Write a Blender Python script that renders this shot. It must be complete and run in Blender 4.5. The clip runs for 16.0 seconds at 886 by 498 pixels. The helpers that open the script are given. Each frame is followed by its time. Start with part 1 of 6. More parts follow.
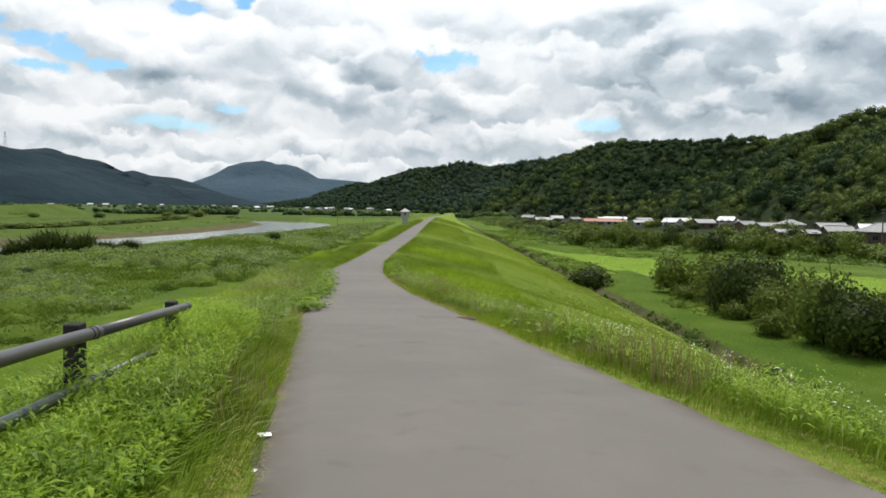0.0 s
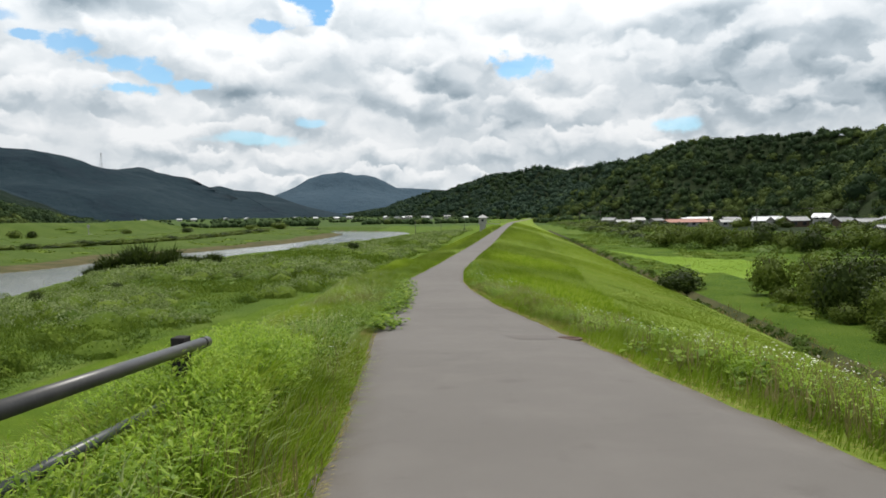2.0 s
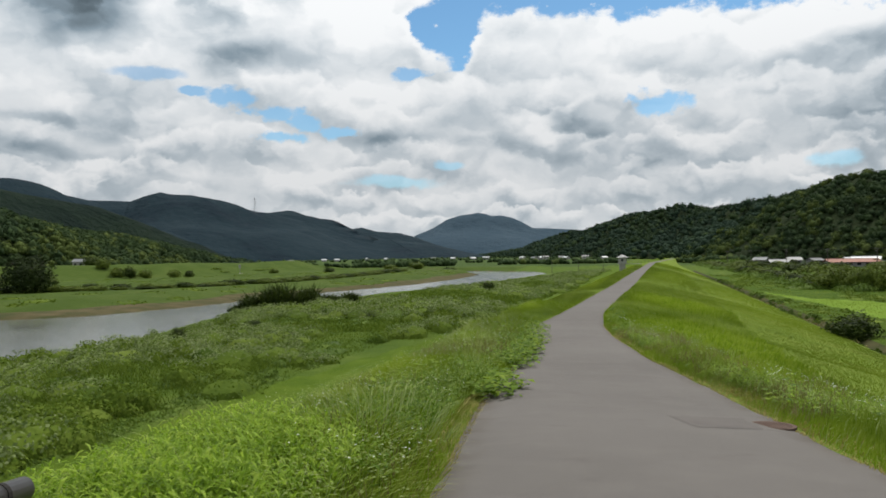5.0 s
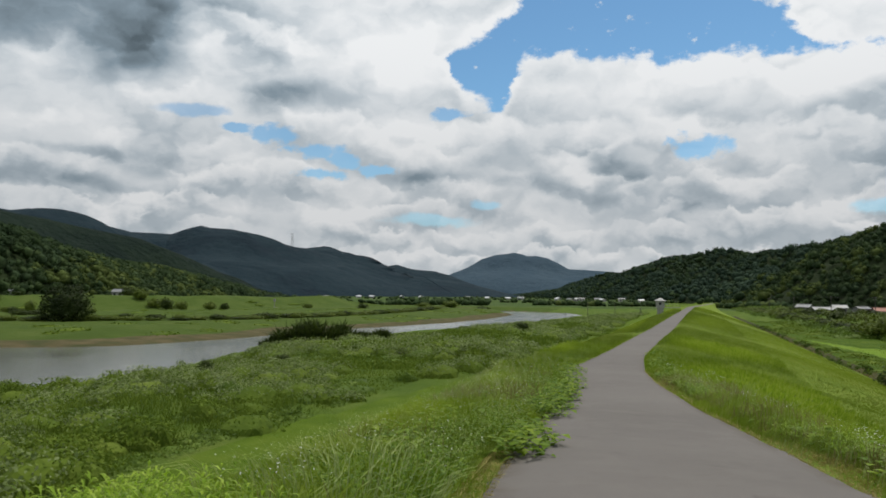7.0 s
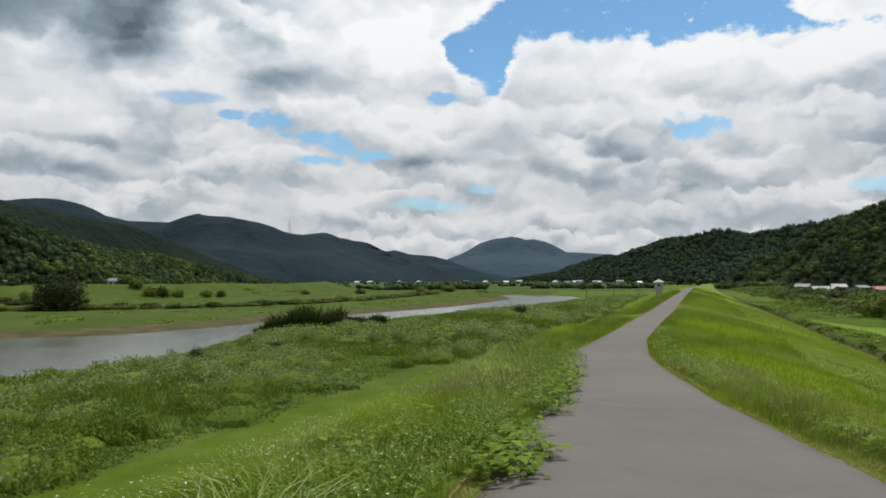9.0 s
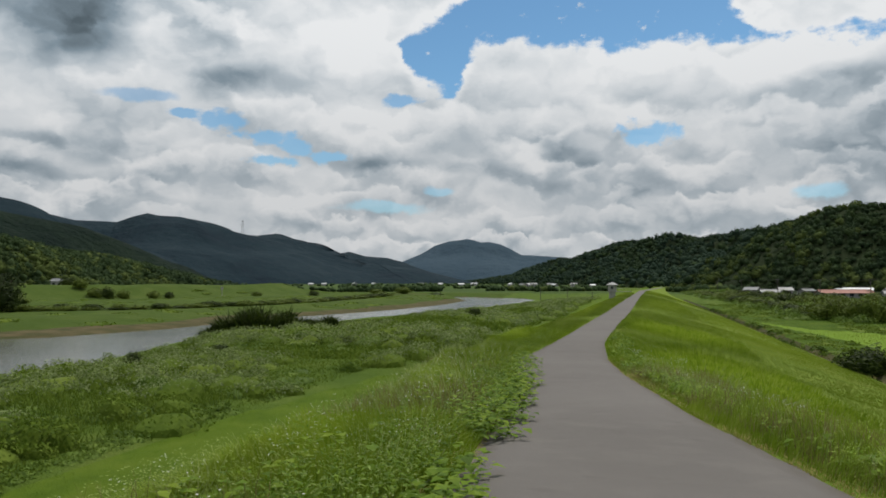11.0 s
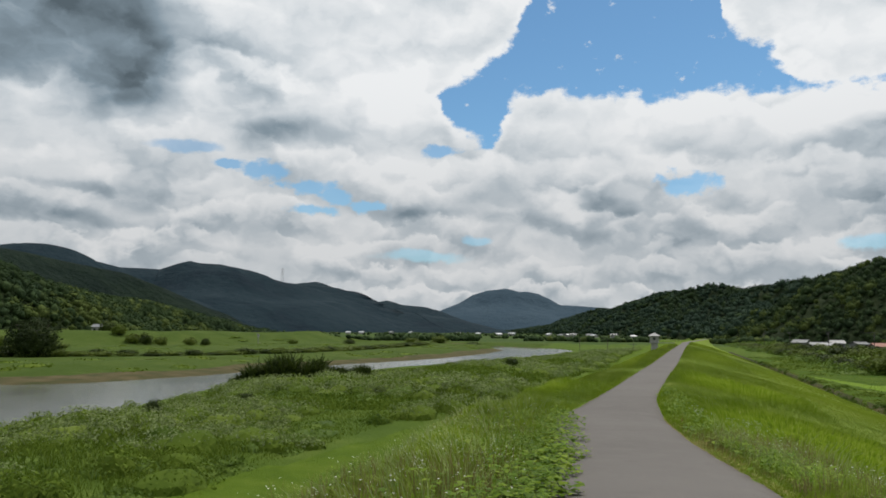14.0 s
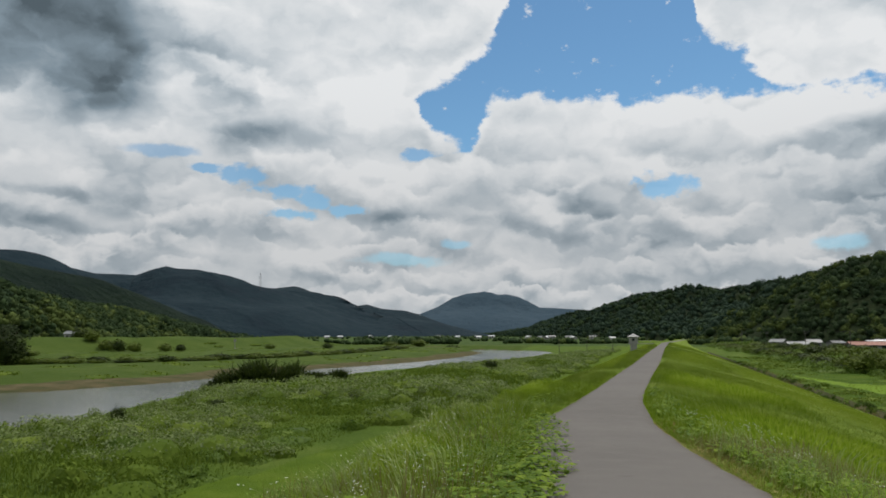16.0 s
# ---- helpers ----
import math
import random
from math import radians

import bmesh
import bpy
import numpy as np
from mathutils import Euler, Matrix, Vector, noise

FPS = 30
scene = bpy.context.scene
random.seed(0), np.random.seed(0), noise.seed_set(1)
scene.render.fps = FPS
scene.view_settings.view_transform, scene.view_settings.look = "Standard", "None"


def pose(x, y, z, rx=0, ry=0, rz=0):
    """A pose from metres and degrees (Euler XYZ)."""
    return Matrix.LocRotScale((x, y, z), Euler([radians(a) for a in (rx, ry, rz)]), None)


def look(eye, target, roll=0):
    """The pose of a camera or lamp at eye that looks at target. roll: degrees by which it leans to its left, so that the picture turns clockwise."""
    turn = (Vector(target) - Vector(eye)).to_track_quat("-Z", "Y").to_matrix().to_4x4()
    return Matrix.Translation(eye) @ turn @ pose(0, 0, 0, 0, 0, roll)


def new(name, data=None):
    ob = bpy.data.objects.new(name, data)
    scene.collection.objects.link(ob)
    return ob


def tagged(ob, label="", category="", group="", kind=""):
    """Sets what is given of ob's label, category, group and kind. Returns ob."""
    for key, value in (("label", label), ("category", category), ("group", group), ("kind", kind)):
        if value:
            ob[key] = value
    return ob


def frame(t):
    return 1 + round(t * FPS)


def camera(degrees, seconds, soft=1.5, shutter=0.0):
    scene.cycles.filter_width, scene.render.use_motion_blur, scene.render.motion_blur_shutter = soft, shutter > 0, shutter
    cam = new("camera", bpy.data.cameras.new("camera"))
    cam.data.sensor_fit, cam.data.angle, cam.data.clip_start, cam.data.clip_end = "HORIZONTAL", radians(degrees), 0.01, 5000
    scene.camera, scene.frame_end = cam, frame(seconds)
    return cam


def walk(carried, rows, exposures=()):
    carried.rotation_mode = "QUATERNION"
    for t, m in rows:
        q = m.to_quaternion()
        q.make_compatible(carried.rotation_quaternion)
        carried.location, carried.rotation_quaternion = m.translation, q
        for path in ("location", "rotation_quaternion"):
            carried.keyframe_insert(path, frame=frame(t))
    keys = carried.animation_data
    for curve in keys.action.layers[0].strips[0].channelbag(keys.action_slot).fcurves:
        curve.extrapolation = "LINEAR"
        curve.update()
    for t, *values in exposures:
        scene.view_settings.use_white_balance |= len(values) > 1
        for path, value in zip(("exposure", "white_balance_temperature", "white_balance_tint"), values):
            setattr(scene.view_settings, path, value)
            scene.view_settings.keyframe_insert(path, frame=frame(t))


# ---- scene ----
cam = camera(60.3, 16.0, soft=1.7)
PATH = [
    (0, (0.002, 1.46, 1.992), (0.037, 3.457, 1.88), 0.9),
    (0.5, (-0.042, 2.103, 1.935), (0.105, 4.089, 1.743), 1.3),
    (1, (-0.101, 2.788, 1.913), (-0.154, 4.785, 1.801), 0.9),
    (1.5, (-0.189, 3.44, 1.86), (-0.243, 5.432, 1.686), -0.3),
    (2, (-0.26, 4.162, 1.844), (-0.429, 6.152, 1.749), -0.8),
    (2.5, (-0.324, 4.83, 1.77), (-0.45, 6.823, 1.67), -1.1),
    (3, (-0.367, 5.538, 1.762), (-0.598, 7.523, 1.697), -1.0),
    (3.5, (-0.405, 6.176, 1.72), (-0.653, 8.161, 1.689), 0.1),
    (4, (-0.435, 6.898, 1.697), (-0.934, 8.835, 1.658), -1.8),
    (6.5, (-0.81, 9.599, 1.475), (-1.349, 11.521, 1.596), 0.2),
    (7, (-0.888, 10.122, 1.439), (-1.494, 12.024, 1.557), 0.5),
    (7.5, (-0.98, 10.639, 1.401), (-1.476, 12.576, 1.395), 0.4),
    (8, (-1.023, 11.213, 1.385), (-1.428, 13.17, 1.449), 0.1),
    (8.5, (-1.129, 11.803, 1.332), (-1.531, 13.761, 1.386), -0.3),
    (9, (-1.216, 12.425, 1.312), (-1.817, 14.33, 1.39), -0.3),
    (11.5, (-1.671, 15.63, 1.117), (-2.146, 17.57, 1.208), -0.0),
    (12, (-1.778, 16.274, 1.074), (-2.373, 18.179, 1.208), 0.2),
    (12.5, (-1.895, 16.903, 1.011), (-2.469, 18.814, 1.137), -0.2),
    (13, (-1.962, 17.564, 0.967), (-2.65, 19.437, 1.093), 0.2),
    (13.5, (-2.031, 18.257, 0.957), (-2.602, 20.173, 1.014), -0.5),
    (14, (-2.143, 18.948, 0.947), (-2.726, 20.85, 1.159), 0.5),
    (14.5, (-2.217, 19.569, 0.875), (-2.751, 21.488, 1.053), -0.6),
    (15, (-2.336, 20.146, 0.842), (-2.843, 22.062, 1.111), -0.2),
    (15.5, (-2.388, 20.698, 0.798), (-2.942, 22.614, 0.954), -0.7),
    (16, (-2.479, 21.256, 0.77), (-3.009, 23.172, 0.991), -0.1),
]
EXPOSURE = [(0, 0.22), (0.5, 0.29), (1, 0.2), (2, 0.15), (2.5, 0.06), (3, 0.06), (3.5, -0.04), (4, -0.02), (6.5, -0.34), (7, -0.3), (8, -0.15), (9, -0.16), (11.5, -0.4), (12, -0.2), (12.5, -0.28), (13, -0.26), (13.5, -0.22), (14, -0.31), (14.5, -0.36), (15, -0.53), (15.5, -0.42), (16, -0.42)]
walk(cam, [(t, look(eye, target, roll)) for t, eye, target, roll in PATH], EXPOSURE)


SUN_AZ, SUN_EL = 20.0, 62.0


def build_world():
    world = bpy.data.worlds.new("sky")
    scene.world = world
    world.use_nodes = True
    nt = world.node_tree
    nt.nodes.clear()
    N, link = nt.nodes.new, nt.links.new

    def math_node(op, a, b=None, c=None, clamp=False):
        n = N("ShaderNodeMath")
        n.operation, n.use_clamp = op, clamp
        for i, v in enumerate((a, b, c)):
            if v is None:
                continue
            if isinstance(v, (int, float)):
                n.inputs[i].default_value = v
            else:
                link(v, n.inputs[i])
        return n.outputs[0]

    def vec(op, a, b):
        n = N("ShaderNodeVectorMath")
        n.operation = op
        link(a, n.inputs[0])
        if isinstance(b, tuple):
            n.inputs[1].default_value = b
        elif b is not None:
            link(b, n.inputs[1])
        return n.outputs["Value"] if op == "LENGTH" else n.outputs["Vector"]

    def ramp(v, lo, hi):
        n = N("ShaderNodeMapRange")
        n.interpolation_type = "SMOOTHSTEP"
        link(v, n.inputs["Value"])
        n.inputs["From Min"].default_value, n.inputs["From Max"].default_value = lo, hi
        return n.outputs["Result"]

    def fbm(v, scale, detail, rough=0.55, distort=0.0):
        n = N("ShaderNodeTexNoise")
        n.noise_dimensions = "3D"
        link(v, n.inputs["Vector"])
        n.inputs["Scale"].default_value, n.inputs["Detail"].default_value = scale, detail
        n.inputs["Roughness"].default_value, n.inputs["Distortion"].default_value = rough, distort
        return n

    co = N("ShaderNodeTexCoord").outputs["Generated"]
    sep = N("ShaderNodeSeparateXYZ")
    link(co, sep.inputs[0])
    az = math_node("MULTIPLY", math_node("ARCTAN2", sep.outputs[0], sep.outputs[1]), 57.2958)
    el = math_node("MULTIPLY", math_node("ARCSINE", sep.outputs[2]), 57.2958)
    comb = N("ShaderNodeCombineXYZ")
    link(az, comb.inputs[0]), link(el, comb.inputs[1])
    uv = comb.outputs[0]
    wide = vec("MULTIPLY", uv, (0.72, 1.0, 1.0))
    # ragged edges: the plane of the sky is warped by noise at two sizes
    warp = vec("SUBTRACT", fbm(wide, 0.30, 7, 0.62).outputs["Color"], (0.5, 0.5, 0.5))
    uvw = vec("ADD", uv, vec("MULTIPLY", warp, (2.6, 1.6, 0.0)))
    calm = vec("SUBTRACT", fbm(vec("ADD", wide, (31.0, 7.0, 0.0)), 0.16, 2.5, 0.5).outputs["Color"], (0.5, 0.5, 0.5))
    soft = vec("ADD", uv, vec("MULTIPLY", calm, (9.0, 5.0, 0.0)))

    def ovals(rows, where):
        best = None
        for u, v, a, b in rows:
            r = vec("LENGTH", vec("MULTIPLY", vec("SUBTRACT", where, (u, v, 0.0)), (1 / a, 1 / b, 0.0)), None)
            best = r if best is None else math_node("SMOOTH_MIN", best, r, 0.25)
        return best

    csep = N("ShaderNodeSeparateXYZ")
    link(uvw, csep.inputs[0])

    def edge(rows):
        """A height in degrees that changes with the bearing, from rows of (bearing, height)."""
        n = N("ShaderNodeValToRGB")
        link(math_node("MULTIPLY_ADD", csep.outputs[0], 1 / 80, 0.5), n.inputs[0])
        while len(n.color_ramp.elements) < len(rows):
            n.color_ramp.elements.new(0.5)
        for el_, (u, v) in zip(n.color_ramp.elements, rows):
            el_.position, el_.color = u / 80 + 0.5, (v / 40, v / 40, v / 40, 1)
        return math_node("MULTIPLY", n.outputs[0], 40.0)

    # the large opening: blue between a heaped lower bank and a torn upper one
    floor_ = edge([(-18.4, 18.5), (-17.4, 17.2), (-16.4, 14.8), (-13.4, 13.8), (-12.4, 16.0), (-11.6, 17.1), (-9.1, 17.5), (-5.0, 17.2), (-1.9, 16.6), (2.6, 17.0), (6.0, 16.4), (8.8, 17.0), (12.8, 16.6), (14.8, 15.8), (18.0, 15.6), (20.0, 16.8)])
    roof_ = edge([(-18.4, 16.0), (-17.4, 17.6), (-14.7, 19.0), (-13.0, 20.3), (-11.4, 21.6), (-10.2, 24.6), (-8.0, 32.0), (2.4, 32.0), (3.6, 21.8), (6.9, 19.1), (8.7, 16.9), (13.0, 16.4), (15.2, 16.5), (18.0, 16.2), (20.0, 15.4)])
    fine = math_node("SUBTRACT", fbm(wide, 0.7, 8, 0.58).outputs["Fac"], 0.5)
    gaps = math_node("MINIMUM", math_node("SUBTRACT", csep.outputs[1], floor_), math_node("SUBTRACT", roof_, csep.outputs[1]))
    veils = ovals([(-18.7, 5.5, 3.0, 0.45), (12.3, 6.0, 1.5, 0.5), (-14.4, 6.8, 1.2, 0.35), (-36, 13.0, 2.4, 0.4)], uvw)
    rifts = ovals([(-33.2, 12.0, 1.3, 0.35), (-30.6, 11.5, 1.6, 0.6), (-27.5, 10.5, 1.7, 0.55), (-25.5, 9.9, 1.2, 0.6), (-26.8, 8.9, 1.7, 0.4), (-22.8, 9.3, 1.2, 0.35), (0.7, 10.6, 1.6, 0.7), (-17.4, 13.4, 1.0, 0.4)], uvw)
    gap_mask = math_node("SUBTRACT", 1.0, ramp(math_node("ADD", gaps, math_node("MULTIPLY", fine, -3.4)), -0.3, 0.45))
    # torn shreds of cloud drift in the opening
    shreds = math_node("MULTIPLY", ramp(fbm(vec("ADD", wide, (3.3, 9.1, 0.0)), 0.75, 5, 0.6).outputs["Fac"], 0.62, 0.74), 0.8)
    gap_mask = math_node("MAXIMUM", gap_mask, shreds)
    veil_mask = math_node("MULTIPLY_ADD", ramp(math_node("ADD", veils, math_node("MULTIPLY", fine, 1.2)), 0.6, 1.3), 0.6, 0.4)
    rift_mask = math_node("MULTIPLY_ADD", ramp(math_node("ADD", rifts, math_node("MULTIPLY", fine, 3.6)), 0.65, 1.4), 0.85, 0.15)
    gap_mask = math_node("MULTIPLY", math_node("MULTIPLY", gap_mask, rift_mask), veil_mask)
    # beyond the part that is seen the same broken cloud goes on
    far_cover = ramp(fbm(wide, 0.06, 5, 0.55).outputs["Fac"], 0.36, 0.44)
    outside = ramp(math_node("ABSOLUTE", az), 50.0, 60.0)
    high = ramp(el, 25.0, 32.0)
    free = math_node("MAXIMUM", outside, high)
    cover = math_node("MULTIPLY", gap_mask, math_node("MAXIMUM", far_cover, math_node("SUBTRACT", 1.0, free)))

    greys = ovals([(-47, 20.5, 10.0, 5.0), (-41.5, 19.0, 4.6, 4.6), (-41, 16.2, 3.4, 2.2)], soft)
    dim = ovals([(-5.4, 10.0, 2.8, 1.6), (-3.4, 8.7, 2.2, 1.0), (0.8, 7.2, 2.8, 1.2), (-10, 7.9, 4.0, 0.6), (-20, 8.3, 3.0, 0.6), (13, 12.4, 4.0, 1.3),
                 (14.5, 9.0, 3.2, 1.8), (-32, 18.2, 5.0, 1.7), (-30, 14.6, 4.0, 1.1), (-40, 9.4, 5.0, 0.9), (-44, 6.6, 3.0, 1.1), (-36, 7.0, 2.6, 0.9),
                 (19.7, 8.8, 5.0, 1.8), (27, 7.6, 6.0, 2.0), (23, 7.2, 7.0, 1.8), (-34.5, 19.4, 4.0, 2.2), (16, 10.4, 4.0, 1.6), (26, 11.4, 6.0, 1.6), (33, 9, 6, 3)], soft)
    glow = ovals([(-3, 14.6, 8.0, 1.9), (9, 14.6, 6.0, 1.7), (12, 19.6, 5.0, 3.0), (-22, 18.6, 5.0, 3.4), (-8.5, 9.6, 2.2, 0.9), (-25, 7.0, 5.0, 1.6), (-40, 6.8, 1.6, 0.6), (-33.5, 6.7, 1.8, 0.6), (-20, 12.6, 4.0, 1.5)], soft)
    lumps = vec("SUBTRACT", fbm(vec("ADD", wide, (5.0, 11.0, 0.0)), 0.55, 6.0, 0.55).outputs["Color"], (0.5, 0.5, 0.5))
    rolled = vec("ADD", wide, vec("MULTIPLY", lumps, (3.0, 2.4, 0.0)))
    rsep = N("ShaderNodeSeparateXYZ")
    link(rolled, rsep.inputs[0])

    def bank(tone, top, rise, thick, size, seed, dark):
        """One bank of cumulus: a heaped white upper edge that turns grey towards its base."""
        place = N("ShaderNodeCombineXYZ")
        link(math_node("MULTIPLY_ADD", rsep.outputs[0], 1.0 / size, seed), place.inputs[0])
        link(math_node("MULTIPLY", rsep.outputs[1], 0.25 / size), place.inputs[1])
        v = N("ShaderNodeTexVoronoi")
        v.voronoi_dimensions, v.feature = "2D", "SMOOTH_F1"
        link(place.outputs[0], v.inputs["Vector"])
        v.inputs["Scale"].default_value, v.inputs["Smoothness"].default_value = 1.0, 0.3
        v.inputs["Detail"].default_value, v.inputs["Roughness"].default_value = 2.0, 0.5
        low = fbm(place.outputs[0], 0.33, 2.0, 0.5).outputs["Fac"]
        edge = math_node("ADD", math_node("MULTIPLY_ADD", v.outputs["Distance"], -rise, top + rise * 0.4), math_node("MULTIPLY_ADD", low, 6.0 * rise, -3.0 * rise))
        s = math_node("DIVIDE", math_node("SUBTRACT", edge, rsep.outputs[1]), thick)
        inside = math_node("MULTIPLY", ramp(s, -0.06, 0.20), math_node("SUBTRACT", 1.0, ramp(s, 1.0, 1.9)))
        inside = math_node("MULTIPLY", inside, ramp(fbm(place.outputs[0], 0.55, 2.0, 0.5).outputs["Fac"], 0.36, 0.56))
        own = math_node("MULTIPLY_ADD", ramp(s, 0.0, 1.1), -dark, 1.0)
        return math_node("ADD", math_node("MULTIPLY", tone, math_node("SUBTRACT", 1.0, inside)), math_node("MULTIPLY", own, inside))

    n2 = fbm(vec("MULTIPLY", uv, (0.5, 1.0, 1.0)), 0.13, 4, 0.5).outputs["Fac"]
    tone = math_node("MULTIPLY_ADD", n2, 0.5, 0.60)
    for row in ((26.0, 2.6, 4.5, 6.0, 3.1, 0.34), (20.6, 1.8, 3.6, 4.5, 17.7, 0.26), (17.6, 1.5, 3.2, 3.6, 41.2, 0.22), (14.2, 1.4, 2.8, 3.2, 63.9, 0.30), (11.6, 1.2, 2.4, 2.6, 88.3, 0.28),
                (9.2, 1.0, 2.0, 2.2, 7.7, 0.32), (7.2, 0.9, 1.7, 1.9, 29.4, 0.30), (5.4, 0.7, 1.4, 1.6, 52.8, 0.30), (3.6, 0.6, 1.2, 1.3, 74.1, 0.26)):
        tone = bank(tone, *row)
    tone = math_node("ADD", tone, math_node("MULTIPLY", fbm(rolled, 0.55, 5.0, 0.5).outputs["Fac"], 0.15))
    broken = ramp(fbm(rolled, 0.3, 4.0, 0.5).outputs["Fac"], 0.25, 0.75)
    # heaped lumps, lit from above
    for size, k in ((0.42, 0.26), (0.16, 0.55)):
        relief = math_node("SUBTRACT", fbm(rolled, size, 3.5, 0.5).outputs["Fac"], fbm(vec("ADD", rolled, (0.1, 0.25 / size, 0.0)), size, 3.5, 0.5).outputs["Fac"])
        tone = math_node("ADD", tone, math_node("MULTIPLY", relief, k))
    tone = math_node("SUBTRACT", tone, 0.075)
    tone = math_node("SUBTRACT", tone, math_node("MULTIPLY", math_node("MULTIPLY", math_node("SUBTRACT", 1.0, ramp(greys, 0.40, 1.3)), math_node("MULTIPLY_ADD", broken, 0.5, 0.65)), 0.54))
    tone = math_node("SUBTRACT", tone, math_node("MULTIPLY", math_node("MULTIPLY", math_node("SUBTRACT", 1.0, ramp(dim, 0.2, 1.45)), broken), 0.34))
    tone = math_node("ADD", tone, math_node("MULTIPLY", math_node("SUBTRACT", 1.0, ramp(glow, 0.3, 1.25)), 0.15))
    # cloud rims are brighter than their bodies
    tone = math_node("ADD", tone, math_node("MULTIPLY", ramp(gaps, -1.6, 0.0), 0.16))
    tone = math_node("MINIMUM", math_node("MAXIMUM", tone, 0.15), 1.0)
    shade = N("ShaderNodeValToRGB")
    link(tone, shade.inputs[0])
    cr = shade.color_ramp
    cr.elements[0].position, cr.elements[0].color = 0.15, (0.105, 0.14, 0.165, 1)
    cr.elements[1].position, cr.elements[1].color = 1.0, (0.95, 0.97, 0.985, 1)
    for p, c in ((0.45, (0.265, 0.34, 0.40, 1)), (0.70, (0.535, 0.605, 0.66, 1)), (0.84, (0.76, 0.805, 0.84, 1))):
        cr.elements.new(p).color = c

    sky = N("ShaderNodeTexSky")
    sky.sky_type, sky.sun_disc = "NISHITA", False
    sky.sun_elevation, sky.sun_rotation = radians(SUN_EL), radians(SUN_AZ)
    sky.air_density, sky.dust_density, sky.ozone_density = 1.0, 0.2, 1.5
    blue, cloud, mix, out = N("ShaderNodeBackground"), N("ShaderNodeBackground"), N("ShaderNodeMixShader"), N("ShaderNodeOutputWorld")
    tint = N("ShaderNodeMix")
    tint.data_type, tint.blend_type = "RGBA", "MULTIPLY"
    tint.inputs["Factor"].default_value = 1.0
    link(sky.outputs[0], tint.inputs["A"])
    tint.inputs["B"].default_value = (0.72, 0.98, 1.05, 1)
    link(tint.outputs["Result"], blue.inputs[0])
    blue.inputs[1].default_value = 0.122
    link(shade.outputs[0], cloud.inputs[0])
    # thicker cloud low over the valley, brighter cloud overhead
    link(math_node("MULTIPLY_ADD", ramp(el, 4.0, 20.0), 0.26, 0.84), cloud.inputs[1])
    link(cover, mix.inputs[0]), link(blue.outputs[0], mix.inputs[1]), link(cloud.outputs[0], mix.inputs[2])
    link(mix.outputs[0], out.inputs[0])


build_world()
sun = new("sun", bpy.data.lights.new("sun", "SUN"))
sun.data.energy, sun.data.angle, sun.data.color = 3.5, radians(0.6), (1.0, 0.95, 0.86)
sun.matrix_world = look((0, 0, 0), (-math.sin(radians(SUN_AZ)) * math.cos(radians(SUN_EL)), -math.cos(radians(SUN_AZ)) * math.cos(radians(SUN_EL)), -math.sin(radians(SUN_EL))))

